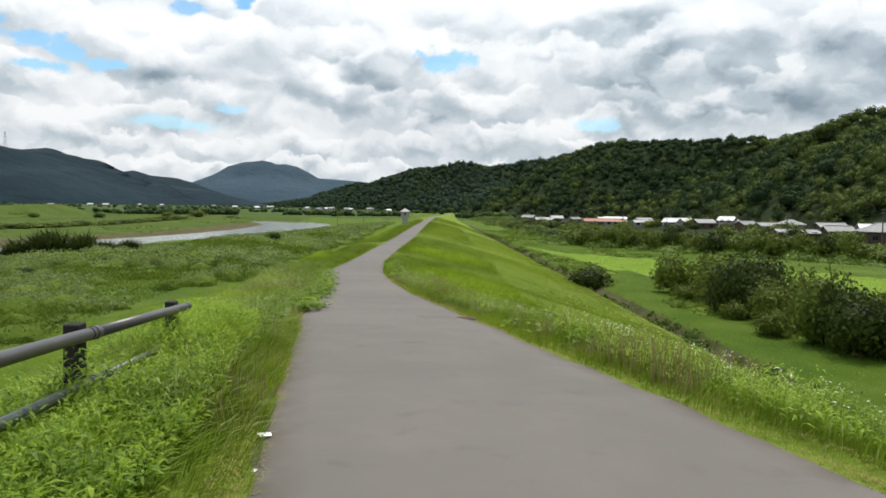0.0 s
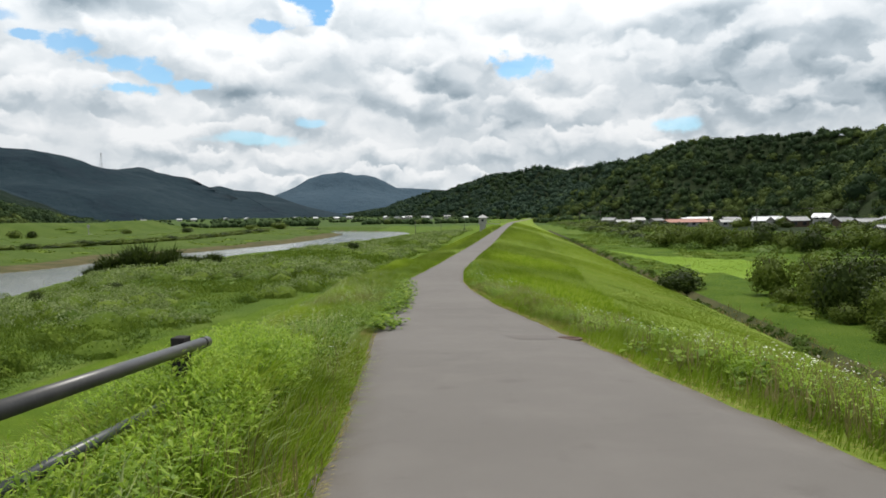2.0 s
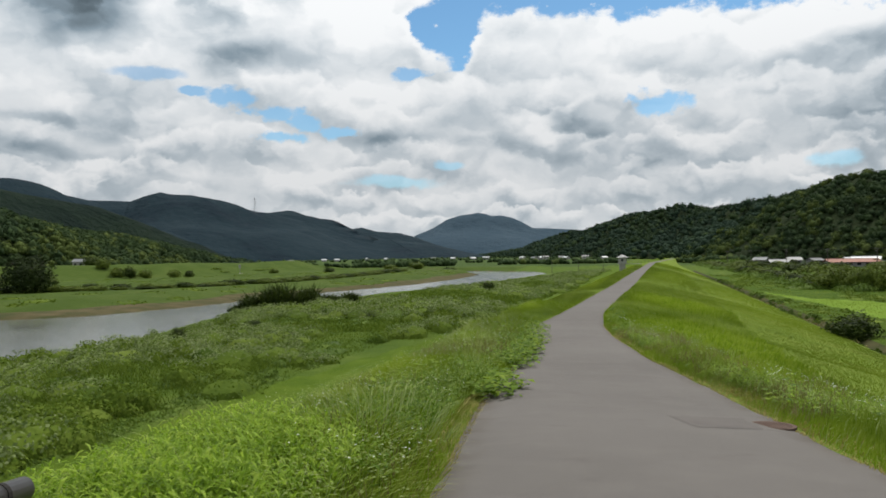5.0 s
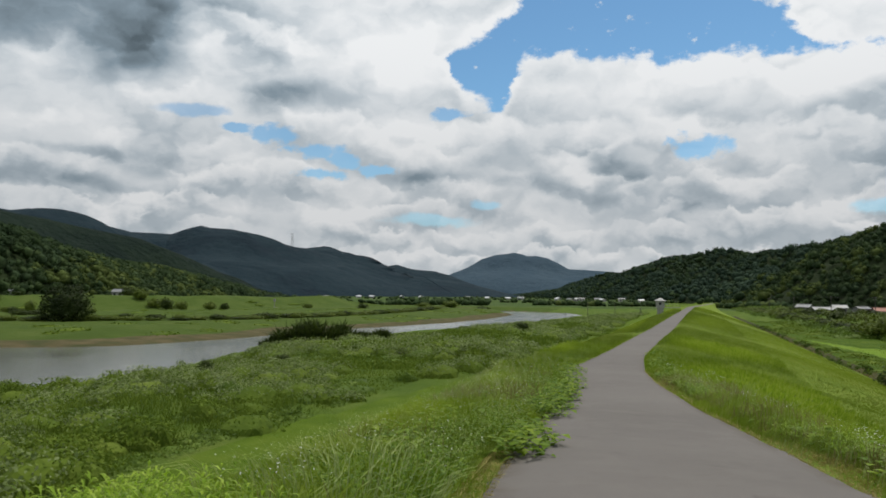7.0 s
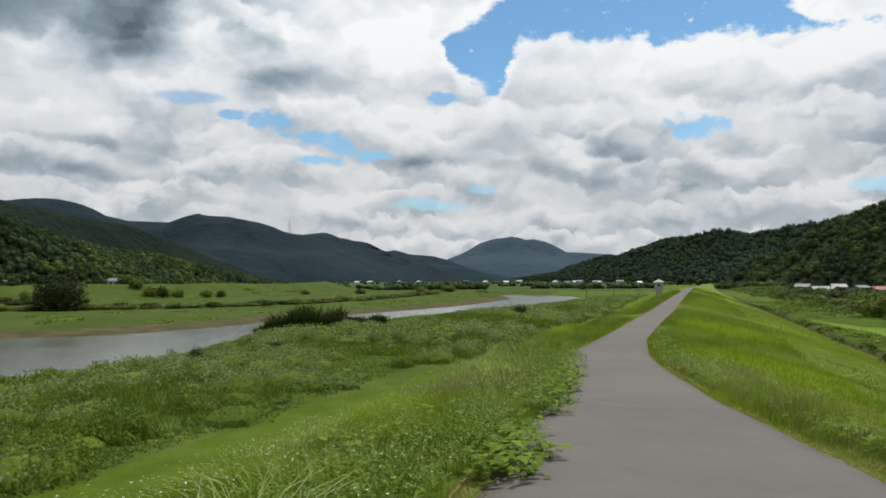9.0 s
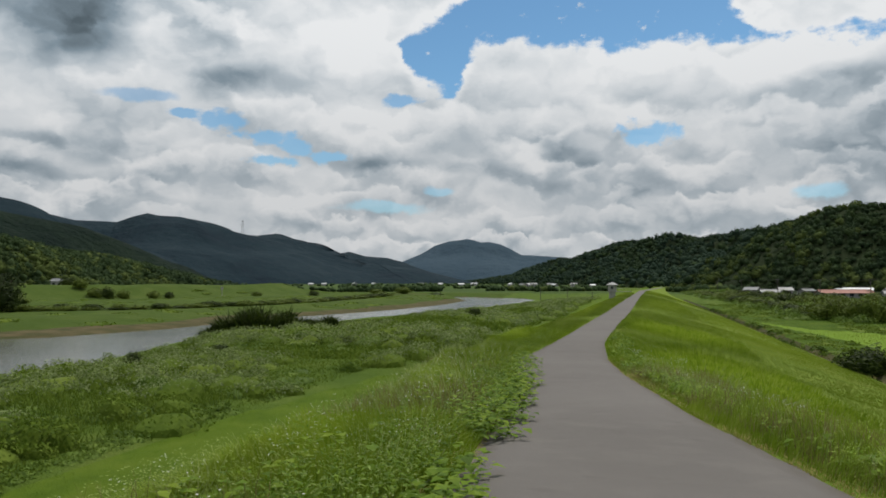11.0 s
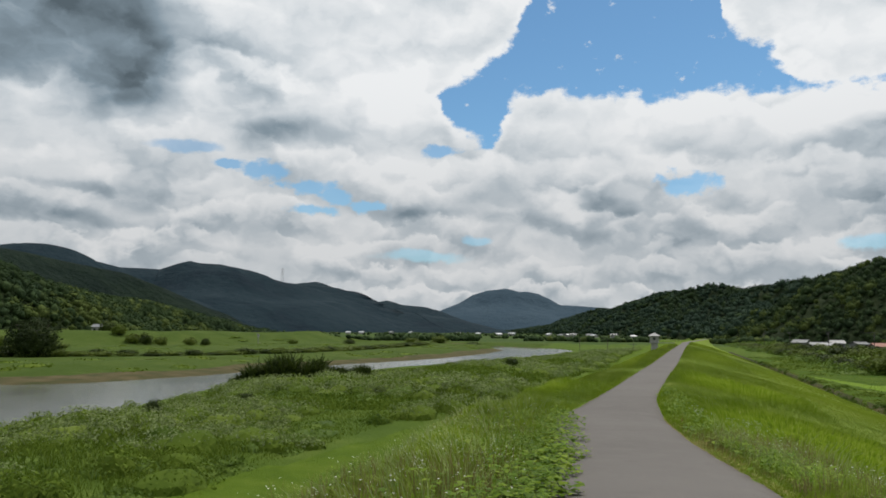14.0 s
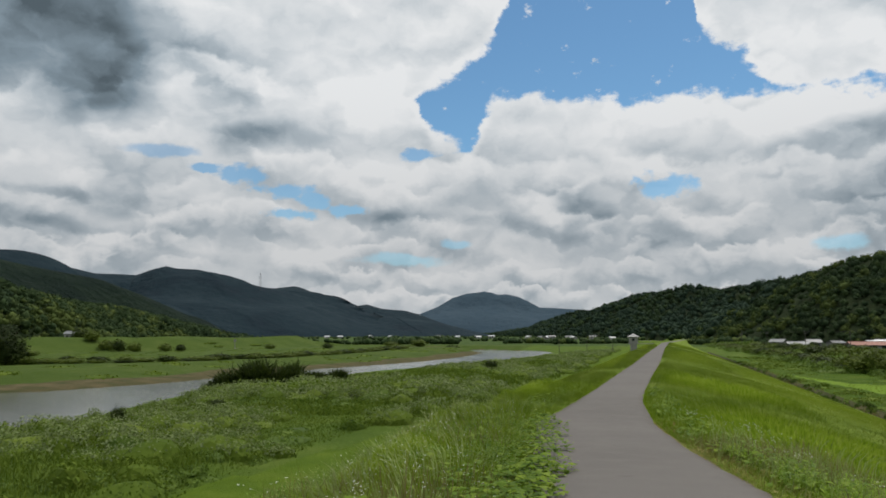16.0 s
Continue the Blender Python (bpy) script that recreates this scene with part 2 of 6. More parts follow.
# ---- materials ----
def surface(name, stops, size=1.0, fine=12.0, rough=0.9, bump=0.3, metal=0.0, through_light=0.0, islands=0.0, spec=0.08, bump_size=None):
    """A matte procedural surface: colours mixed by noise at two sizes (metres), grain as bump, and variation from piece to piece."""
    m = bpy.data.materials.new(name)
    m.use_nodes = True
    nt = m.node_tree
    N, link = nt.nodes.new, nt.links.new
    bsdf = nt.nodes["Principled BSDF"]
    co = N("ShaderNodeTexCoord").outputs["Object"]

    def noise_fac(scale, detail=5.0, rgh=0.55):
        n = N("ShaderNodeTexNoise")
        link(co, n.inputs["Vector"])
        n.inputs["Scale"].default_value, n.inputs["Detail"].default_value, n.inputs["Roughness"].default_value = scale, detail, rgh
        return n.outputs["Fac"]

    big, small = noise_fac(1.0 / size), noise_fac(fine / size, 6.0, 0.6)
    add = N("ShaderNodeMath")
    add.operation = "MULTIPLY_ADD"
    link(small, add.inputs[0])
    add.inputs[1].default_value = 0.45
    link(big, add.inputs[2])
    value = add.outputs[0]
    shift = 0.225
    if islands:
        rnd = N("ShaderNodeNewGeometry").outputs["Random Per Island"]
        isl = N("ShaderNodeMath")
        isl.operation = "MULTIPLY_ADD"
        link(rnd, isl.inputs[0])
        isl.inputs[1].default_value = islands
        link(value, isl.inputs[2])
        value = isl.outputs[0]
        shift += islands / 2
    ramp = N("ShaderNodeValToRGB")
    link(value, ramp.inputs[0])
    lo, hi = 0.28 + shift - islands * 0.4, 0.72 + shift + islands * 0.4
    els = ramp.color_ramp.elements
    top = max(hi, 1e-3)
    while len(els) < len(stops):
        els.new(0.5)
    for i, c in enumerate(stops):
        els[i].position = min(1.0, max(0.0, (lo + (hi - lo) * i / max(1, len(stops) - 1)) / max(1.0, top)))
        els[i].color = (*c, 1)
    if top > 1.0:
        sc = N("ShaderNodeMath")
        sc.operation = "DIVIDE"
        link(value, sc.inputs[0])
        sc.inputs[1].default_value = top
        link(sc.outputs[0], ramp.inputs[0])
    col = ramp.outputs[0]
    link(col, bsdf.inputs["Base Color"])
    bsdf.inputs["Roughness"].default_value, bsdf.inputs["Metallic"].default_value = rough, metal
    bsdf.inputs["Specular IOR Level"].default_value = spec
    if bump:
        b = N("ShaderNodeBump")
        b.inputs["Strength"].default_value, b.inputs["Distance"].default_value = bump, bump_size or size / fine
        link(small, b.inputs["Height"])
        link(b.outputs[0], bsdf.inputs["Normal"])
    if through_light:
        tr, mix = N("ShaderNodeBsdfTranslucent"), N("ShaderNodeMixShader")
        link(col, tr.inputs[0])
        mix.inputs[0].default_value = through_light
        link(bsdf.outputs[0], mix.inputs[1]), link(tr.outputs[0], mix.inputs[2])
        link(mix.outputs[0], nt.nodes["Material Output"].inputs[0])
    return m


M = {
    "verge_soil": surface("verge_soil", [(0.080, 0.128, 0.012), (0.115, 0.170, 0.018), (0.155, 0.195, 0.036)], 0.8, 14, 1.0, 0.8),
    "mown": surface("mown_grass_ground", [(0.108, 0.161, 0.019), (0.141, 0.202, 0.026), (0.184, 0.221, 0.047)], 4.0, 26, 1.0, 1.0),
    "plain": surface("rough_meadow_ground", [(0.048, 0.086, 0.011), (0.075, 0.119, 0.016), (0.106, 0.145, 0.026)], 9.0, 30, 1.0, 1.0),
    "strip": surface("strip_grass_ground", [(0.056, 0.099, 0.007), (0.079, 0.127, 0.010), (0.103, 0.147, 0.016)], 2.5, 20, 1.0, 1.0),
    "lowland": surface("lowland_grass_ground", [(0.039, 0.078, 0.007), (0.058, 0.101, 0.009), (0.082, 0.121, 0.016)], 5.0, 24, 1.0, 1.0),
    "levee": surface("levee_grass", [(0.044, 0.073, 0.011), (0.056, 0.088, 0.015), (0.075, 0.104, 0.022)], 12.0, 24, 1.0, 0.6),
    "field": surface("rice_field", [(0.114, 0.189, 0.018), (0.132, 0.211, 0.022), (0.145, 0.220, 0.031)], 6.0, 40, 1.0, 0.5),
    "soil": surface("bank_soil", [(0.042, 0.053, 0.018), (0.078, 0.069, 0.032), (0.116, 0.095, 0.050)], 5.0, 20, 1.0, 0.6),
    "far_ground": surface("far_meadow", [(0.033, 0.060, 0.014), (0.048, 0.081, 0.019), (0.070, 0.101, 0.028)], 40.0, 20, 1.0, 0.4),
    "forest": surface("forest_leaves", [(0.024, 0.043, 0.017), (0.038, 0.064, 0.023), (0.064, 0.094, 0.033)], 18.0, 30, 0.9, 0.6, through_light=0.12, islands=0.25, bump_size=0.8),
    "bamboo": surface("bamboo_leaves", [(0.046, 0.070, 0.020), (0.080, 0.110, 0.028), (0.128, 0.160, 0.045)], 18.0, 30, 0.9, 0.6, through_light=0.15, islands=0.3, bump_size=0.8),
    # near-black green: the cloud shade on the spur is part of its colour
    "spur": surface("shaded_wooded_spur", [(0.006, 0.014, 0.011), (0.009, 0.019, 0.013), (0.014, 0.026, 0.016)], 60.0, 6, 1.0, 1.0, bump_size=12.0),
    "ditch": surface("ditch_soil", [(0.031, 0.040, 0.012), (0.053, 0.057, 0.022), (0.075, 0.070, 0.031)], 4.0, 20, 1.0, 0.6),
    # the bluish tint of these leaves stands for haze over the far slope
    "far_forest": surface("hazy_forest_leaves", [(0.021, 0.039, 0.026), (0.028, 0.049, 0.030), (0.038, 0.062, 0.036)], 60.0, 20, 0.95, 0.6, islands=0.15, bump_size=1.0),
    "forest_dark": surface("dark_forest_leaves", [(0.017, 0.032, 0.015), (0.028, 0.049, 0.020), (0.045, 0.069, 0.026)], 18.0, 30, 0.9, 0.6, through_light=0.1, islands=0.25, bump_size=0.5),
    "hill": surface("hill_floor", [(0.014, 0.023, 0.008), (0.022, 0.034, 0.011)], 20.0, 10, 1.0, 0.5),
    # cloud shade and blue distance haze are both put into this base colour
    "mountain": surface("hazy_shaded_mountain", [(0.010, 0.019, 0.027), (0.013, 0.026, 0.034), (0.018, 0.032, 0.040)], 160.0, 5, 1.0, 0.45, bump_size=30.0),
    # paler and bluer than woodland: aerial haze painted into the colour
    "far_mountain": surface("hazy_distant_mountain", [(0.036, 0.062, 0.086), (0.046, 0.073, 0.096)], 200.0, 5, 1.0, 0.45, bump_size=40.0),
    "blade": surface("grass_blades", [(0.093, 0.154, 0.010), (0.174, 0.259, 0.017), (0.292, 0.356, 0.061)], 1.6, 6, 0.6, 0.0, through_light=0.55, islands=0.6),
    "short": surface("short_grass_blades", [(0.113, 0.166, 0.015), (0.166, 0.231, 0.024), (0.235, 0.280, 0.057)], 3.0, 6, 0.7, 0.0, through_light=0.5, islands=0.35),
    "seed": surface("brown_seed_heads", [(0.135, 0.130, 0.040), (0.20, 0.18, 0.065), (0.29, 0.255, 0.115)], 2.0, 6, 0.9, 0.0, through_light=0.3, islands=0.5),
    "pale": surface("pale_dry_blades", [(0.190, 0.250, 0.065), (0.270, 0.335, 0.105), (0.360, 0.405, 0.175)], 2.0, 6, 0.7, 0.0, through_light=0.3, islands=0.5),
    "weed": surface("weed_leaves", [(0.095, 0.176, 0.010), (0.227, 0.358, 0.024), (0.434, 0.544, 0.091)], 1.2, 8, 0.55, 0.0, through_light=0.5, islands=0.7, spec=0.15),
    "weed_deep": surface("deep_green_weed_leaves", [(0.060, 0.115, 0.009), (0.125, 0.215, 0.016), (0.24, 0.34, 0.040)], 1.2, 8, 0.45, 0.0, through_light=0.4, islands=0.7, spec=0.12),
    "straw": surface("dry_straw", [(0.211, 0.176, 0.048), (0.317, 0.273, 0.088), (0.422, 0.378, 0.158)], 1.0, 6, 0.85, 0.0, through_light=0.3, islands=0.5),
    "creeper": surface("creeper_leaves", [(0.057, 0.110, 0.008), (0.128, 0.216, 0.014), (0.255, 0.343, 0.031)], 0.9, 8, 0.6, 0.0, through_light=0.4, islands=0.8, spec=0.12),
    "vine": surface("vine_leaves", [(0.048, 0.088, 0.011), (0.097, 0.158, 0.019), (0.167, 0.238, 0.040)], 6.0, 8, 0.7, 0.0, through_light=0.3, islands=0.6, spec=0.15),
    "meadow_dark": surface("dark_meadow_leaves", [(0.035, 0.066, 0.009), (0.062, 0.101, 0.014), (0.097, 0.136, 0.026)], 6.0, 8, 0.8, 0.0, through_light=0.25, islands=0.5),
    "petal": surface("white_petals", [(0.75, 0.75, 0.70), (0.85, 0.85, 0.80)], 0.2, 6, 0.7, 0.0, through_light=0.3),
    "meadow": surface("meadow_leaves", [(0.052, 0.093, 0.010), (0.105, 0.158, 0.017), (0.174, 0.231, 0.037)], 7.0, 12, 0.8, 0.0, through_light=0.3, islands=0.5),
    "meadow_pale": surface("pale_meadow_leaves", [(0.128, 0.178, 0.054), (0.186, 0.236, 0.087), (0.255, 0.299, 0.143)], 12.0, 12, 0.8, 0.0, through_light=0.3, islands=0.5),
    "bush": surface("bush_leaves", [(0.017, 0.028, 0.006), (0.038, 0.059, 0.010), (0.078, 0.106, 0.020)], 3.0, 8, 0.6, 0.0, through_light=0.25, islands=0.6, spec=0.1),
    "tree_dark": surface("dark_tree_leaves", [(0.009, 0.016, 0.004), (0.019, 0.032, 0.007), (0.040, 0.058, 0.012)], 3.0, 8, 0.7, 0.0, through_light=0.12, islands=0.4, spec=0.1),
    "bush_light": surface("light_bush_leaves", [(0.051, 0.075, 0.011), (0.098, 0.136, 0.019), (0.162, 0.207, 0.040)], 3.0, 8, 0.6, 0.0, through_light=0.25, islands=0.6, spec=0.1),
    "bark": surface("bark", [(0.05, 0.04, 0.03), (0.09, 0.075, 0.055)], 0.4, 8, 0.95, 0.7),
    "rail": surface("grey_painted_pipe", [(0.026, 0.025, 0.025), (0.040, 0.038, 0.037), (0.060, 0.056, 0.053)], 0.5, 14, 0.42, 0.1, spec=0.5, bump_size=0.002),
    "rail_dark": surface("dark_green_pipe", [(0.020, 0.026, 0.025), (0.032, 0.040, 0.038)], 0.4, 12, 0.4, 0.1, spec=0.5, bump_size=0.002),
    "post": surface("dark_post", [(0.022, 0.02, 0.02), (0.035, 0.032, 0.03)], 0.3, 14, 0.7, 0.2, bump_size=0.002),
    "concrete": surface("concrete", [(0.246, 0.238, 0.220), (0.317, 0.308, 0.290), (0.370, 0.361, 0.343)], 1.5, 12, 0.9, 0.4),
    "tile_grey": surface("grey_roof_tiles", [(0.141, 0.145, 0.150), (0.202, 0.207, 0.211)], 1.2, 8, 0.5, 0.5, spec=0.5),
    "tile_white": surface("bright_metal_roof", [(0.528, 0.528, 0.546), (0.660, 0.660, 0.669)], 2.0, 8, 0.4, 0.2, spec=0.5),
    "tile_red": surface("faded_red_roof", [(0.317, 0.167, 0.132), (0.405, 0.229, 0.185)], 2.0, 8, 0.7, 0.4),
    "tile_dark": surface("dark_roof_tiles", [(0.05, 0.052, 0.058), (0.085, 0.088, 0.095)], 1.2, 8, 0.45, 0.5, spec=0.5),
    "wall_white": surface("white_plaster", [(0.264, 0.260, 0.246), (0.370, 0.361, 0.343)], 2.0, 10, 0.9, 0.2),
    "wall_brown": surface("brown_boards", [(0.07, 0.05, 0.035), (0.13, 0.095, 0.07)], 1.0, 10, 0.85, 0.4),
    "wall_grey": surface("grey_wall", [(0.194, 0.194, 0.194), (0.282, 0.273, 0.264)], 2.0, 10, 0.9, 0.2),
    "wood_pole": surface("weathered_pole", [(0.07, 0.062, 0.055), (0.12, 0.11, 0.10)], 0.5, 10, 0.9, 0.3),
    "paper": surface("white_paper", [(0.75, 0.75, 0.74), (0.85, 0.85, 0.84)], 0.1, 8, 0.8, 0.1),
    "rust": surface("rusty_iron", [(0.105, 0.072, 0.058), (0.140, 0.098, 0.080)], 0.3, 14, 0.85, 0.4, metal=0.1, bump_size=0.004),
}


def asphalt_material():
    """Old asphalt: stone grain, mottled wear, stains, and dirt that has gathered along both edges."""
    m = bpy.data.materials.new("asphalt")
    m.use_nodes = True
    nt = m.node_tree
    N, link = nt.nodes.new, nt.links.new
    b = nt.nodes["Principled BSDF"]
    co, uv = N("ShaderNodeTexCoord").outputs["Object"], N("ShaderNodeUVMap").outputs[0]

    def fac(scale, detail, lo, hi, rough=0.55):
        n, r = N("ShaderNodeTexNoise"), N("ShaderNodeMapRange")
        link(co, n.inputs["Vector"])
        n.inputs["Scale"].default_value, n.inputs["Detail"].default_value, n.inputs["Roughness"].default_value = scale, detail, rough
        link(n.outputs["Fac"], r.inputs["Value"])
        r.inputs["From Min"].default_value, r.inputs["From Max"].default_value = lo, hi
        return r.outputs[0]

    def mixed(f, a, b_):
        n = N("ShaderNodeMix")
        n.data_type = "RGBA"
        link(f, n.inputs["Factor"])
        for sock, v in (("A", a), ("B", b_)):
            if isinstance(v, tuple):
                n.inputs[sock].default_value = (*v, 1)
            else:
                link(v, n.inputs[sock])
        return n.outputs["Result"]

    def times(a, k):
        n = N("ShaderNodeMath")
        n.operation = "MULTIPLY"
        link(a, n.inputs[0])
        if isinstance(k, float):
            n.inputs[1].default_value = k
        else:
            link(k, n.inputs[1])
        return n.outputs[0]

    col = mixed(fac(0.22, 4, 0.32, 0.68), (0.101, 0.0915, 0.0835), (0.126, 0.115, 0.1055))
    col = mixed(times(fac(1.5, 5, 0.48, 0.72), 0.5), col, (0.143, 0.130, 0.118))
    col = mixed(times(fac(2.6, 5, 0.60, 0.74), 0.55), col, (0.076, 0.066, 0.060))
    grain = fac(150.0, 3, 0.3, 0.7, 0.7)
    col = mixed(times(grain, 0.35), col, (0.165, 0.153, 0.141))
    side = N("ShaderNodeSeparateXYZ")
    link(uv, side.inputs[0])
    rim = N("ShaderNodeMapRange")
    link(side.outputs[0], rim.inputs["Value"])
    rim.inputs["From Min"].default_value, rim.inputs["From Max"].default_value = 0.80, 1.0
    col = mixed(times(times(rim.outputs[0], fac(2.2, 6, 0.36, 0.60)), 0.75), col, (0.070, 0.055, 0.038))
    link(col, b.inputs["Base Color"])
    b.inputs["Roughness"].default_value, b.inputs["Specular IOR Level"].default_value = 0.9, 0.25
    bump = N("ShaderNodeBump")
    bump.inputs["Strength"].default_value, bump.inputs["Distance"].default_value = 0.35, 0.004
    link(grain, bump.inputs["Height"])
    link(bump.outputs[0], b.inputs["Normal"])
    return m


M["asphalt"] = asphalt_material()


def water_material():
    m = bpy.data.materials.new("river_water")
    m.use_nodes = True
    nt = m.node_tree
    N, link = nt.nodes.new, nt.links.new
    b = nt.nodes["Principled BSDF"]
    b.inputs["Base Color"].default_value = (0.105, 0.110, 0.090, 1)
    b.inputs["Roughness"].default_value = 0.13
    b.inputs["IOR"].default_value = 1.33
    co = N("ShaderNodeTexCoord").outputs["Object"]
    mp = N("ShaderNodeMapping")
    link(co, mp.inputs[0])
    mp.inputs["Scale"].default_value = (0.5, 0.9, 1)
    n = N("ShaderNodeTexNoise")
    link(mp.outputs[0], n.inputs["Vector"])
    n.inputs["Scale"].default_value, n.inputs["Detail"].default_value = 1.6, 5
    n2 = N("ShaderNodeTexNoise")
    link(co, n2.inputs["Vector"])
    n2.inputs["Scale"].default_value, n2.inputs["Detail"].default_value = 0.05, 4
    mr = N("ShaderNodeMapRange")
    link(n2.outputs["Fac"], mr.inputs["Value"])
    mr.inputs["From Min"].default_value, mr.inputs["From Max"].default_value = 0.4, 0.62
    mr.inputs["To Min"].default_value, mr.inputs["To Max"].default_value = 0.03, 0.3
    bump = N("ShaderNodeBump")
    bump.inputs["Distance"].default_value = 0.12
    link(mr.outputs[0], bump.inputs["Strength"])
    link(n.outputs["Fac"], bump.inputs["Height"])
    link(bump.outputs[0], b.inputs["Normal"])
    return m


M["water"] = water_material()
gl = bpy.data.materials.new("window_glass")
gl.use_nodes = True
gl.node_tree.nodes["Principled BSDF"].inputs["Base Color"].default_value = (0.02, 0.025, 0.03, 1)
gl.node_tree.nodes["Principled BSDF"].inputs["Roughness"].default_value = 0.08
M["glass"] = gl


# ---- mesh helpers ----
def np_mesh(name, verts, tris, mats, index=None, smooth=False):
    """A mesh object's data from arrays of vertices and triangles (or quads)."""
    verts, tris = np.asarray(verts, np.float32), np.asarray(tris, np.int32)
    k = tris.shape[1]
    me = bpy.data.meshes.new(name)
    me.vertices.add(len(verts))
    me.vertices.foreach_set("co", verts.ravel())
    me.loops.add(tris.size)
    me.loops.foreach_set("vertex_index", tris.ravel())
    me.polygons.add(len(tris))
    me.polygons.foreach_set("loop_start", np.arange(0, tris.size, k, dtype=np.int32))
    for m in mats if isinstance(mats, (list, tuple)) else [mats]:
        me.materials.append(m)
    if index is not None:
        me.polygons.foreach_set("material_index", np.asarray(index, np.int32))
    me.polygons.foreach_set("use_smooth", np.full(len(tris), smooth, bool))
    me.update(calc_edges=True)
    return me


def part(name, bm, material, parent=None, label=""):
    me = bpy.data.meshes.new(name)
    bm.to_mesh(me)
    bm.free()
    me.materials.append(material)
    ob = new(name, me)
    if parent is not None:
        ob.parent = parent
    return tagged(ob, label)


def add_box(bm, lo, hi, bevel=0.0, m=None):
    c, s = [(a + b) / 2 for a, b in zip(lo, hi)], [b - a for a, b in zip(lo, hi)]
    mat = Matrix.Translation(c) @ Matrix.Diagonal((*s, 1))
    r = bmesh.ops.create_cube(bm, size=1.0, matrix=(m @ mat) if m else mat)
    if bevel:
        edges = list({e for v in r["verts"] for e in v.link_edges})
        bmesh.ops.bevel(bm, geom=edges, offset=bevel, segments=1, affect="EDGES")
    return bm


def add_tube(bm, a, b, r0, r1=None, seg=10, caps=True):
    a, b = Vector(a), Vector(b)
    turn = (b - a).to_track_quat("Z", "Y").to_matrix().to_4x4()
    bmesh.ops.create_cone(bm, cap_ends=caps, segments=seg, radius1=r0, radius2=r0 if r1 is None else r1, depth=(b - a).length,
                          matrix=Matrix.Translation((a + b) / 2) @ turn)
    return bm


rng = np.random.default_rng(7)


def lattice(x, y, size, seed=0):
    """Smooth value noise in 0..1 at the places x, y."""
    g = np.random.default_rng(seed + 100).random((97, 97))
    u, v = np.asarray(x, float) / size + 1000.3, np.asarray(y, float) / size + 1000.7
    i, j = np.floor(u).astype(int), np.floor(v).astype(int)
    f, h = u - i, v - j
    f, h = f * f * (3 - 2 * f), h * h * (3 - 2 * h)
    G = lambda a, b: g[a % 97, b % 97]
    return (G(i, j) * (1 - f) + G(i + 1, j) * f) * (1 - h) + (G(i, j + 1) * (1 - f) + G(i + 1, j + 1) * f) * h


def fractal(x, y, size, seed=0, octaves=4):
    return sum(lattice(x, y, size / 2 ** k, seed + 7 * k) / 2 ** (k + 1) for k in range(octaves)) / (1 - 0.5 ** octaves)

# ---- the lie of the land ----
CREST = np.array([(-60, 4.2), (-30, 2.4), (0, 0.75), (6.9, 0.36), (14.5, -0.08), (19.2, -0.49), (24.6, -0.88), (34, -1.38), (42, -1.65), (60, -1.9), (100, -2.2), (340, -2.9), (1200, -5.5)])
EDGE_L = np.array([(-60, 4.0), (-20, 1.0), (0, -0.4), (5.5, -1.0), (8.5, -1.45), (13.3, -2.1), (18.7, -2.95), (24.3, -3.55), (31, -4.2), (37, -4.95), (43, -5.85), (48, -5.6), (62, -5.4), (100, -4.75), (150, -3.9), (210, -2.7), (340, -0.2), (600, 16)])
EDGE_R = np.array([(-60, 9.0), (-20, 5.5), (0, 3.5), (5.9, 2.7), (7.6, 2.45), (9.7, 2.1), (13.6, 1.4), (19.9, 0.75), (25, 0.1), (29, -0.65), (33, -1.1), (37, -1.75), (44, -2.55), (52, -3.0), (60, -3.0), (72, -2.75), (107, -2.05), (193, -0.6), (250, 0.6), (340, 2.7), (600, 19)])
crest = lambda y: np.interp(y, CREST[:, 0], CREST[:, 1])


def smooth_line(table, y, reach=1.2):
    return sum(np.interp(y + o * reach, table[:, 0], table[:, 1]) for o in (-1, -0.5, 0, 0.5, 1)) / 5


edge_l = lambda y: smooth_line(EDGE_L, y)
edge_r = lambda y: smooth_line(EDGE_R, y)


def brow(y):
    """Where the land-side slope begins: straighter than the path beside it."""
    a, b = smooth_line(EDGE_R, y, 9.0) + 0.2, edge_r(y) + 0.1
    return (a + b + np.sqrt((a - b) ** 2 + 0.1)) / 2


PLAIN, WATER, RIGHT = -8.2, -9.5, -8.0
RIVER = np.array([(-500, -120), (-120, 22), (-76, 58), (-69, 76), (-68.5, 90), (-72, 106), (-79, 131), (-80, 148), (-80, 176), (-78, 226), (-69, 257), (-62, 312), (-56, 393), (-55, 430), (-68, 470), (-110, 508), (-300, 560),
                  (-300, 530), (-130, 492), (-105, 461), (-91, 420), (-85.5, 353), (-87, 296), (-94, 253), (-101, 223), (-103.5, 191), (-103, 167), (-106.5, 152), (-109.5, 138), (-116, 130.5), (-125, 125), (-157, 106), (-250, 60), (-560, -80)], float)
FAR_BANK = 17  # the rows from here on run along the far bank


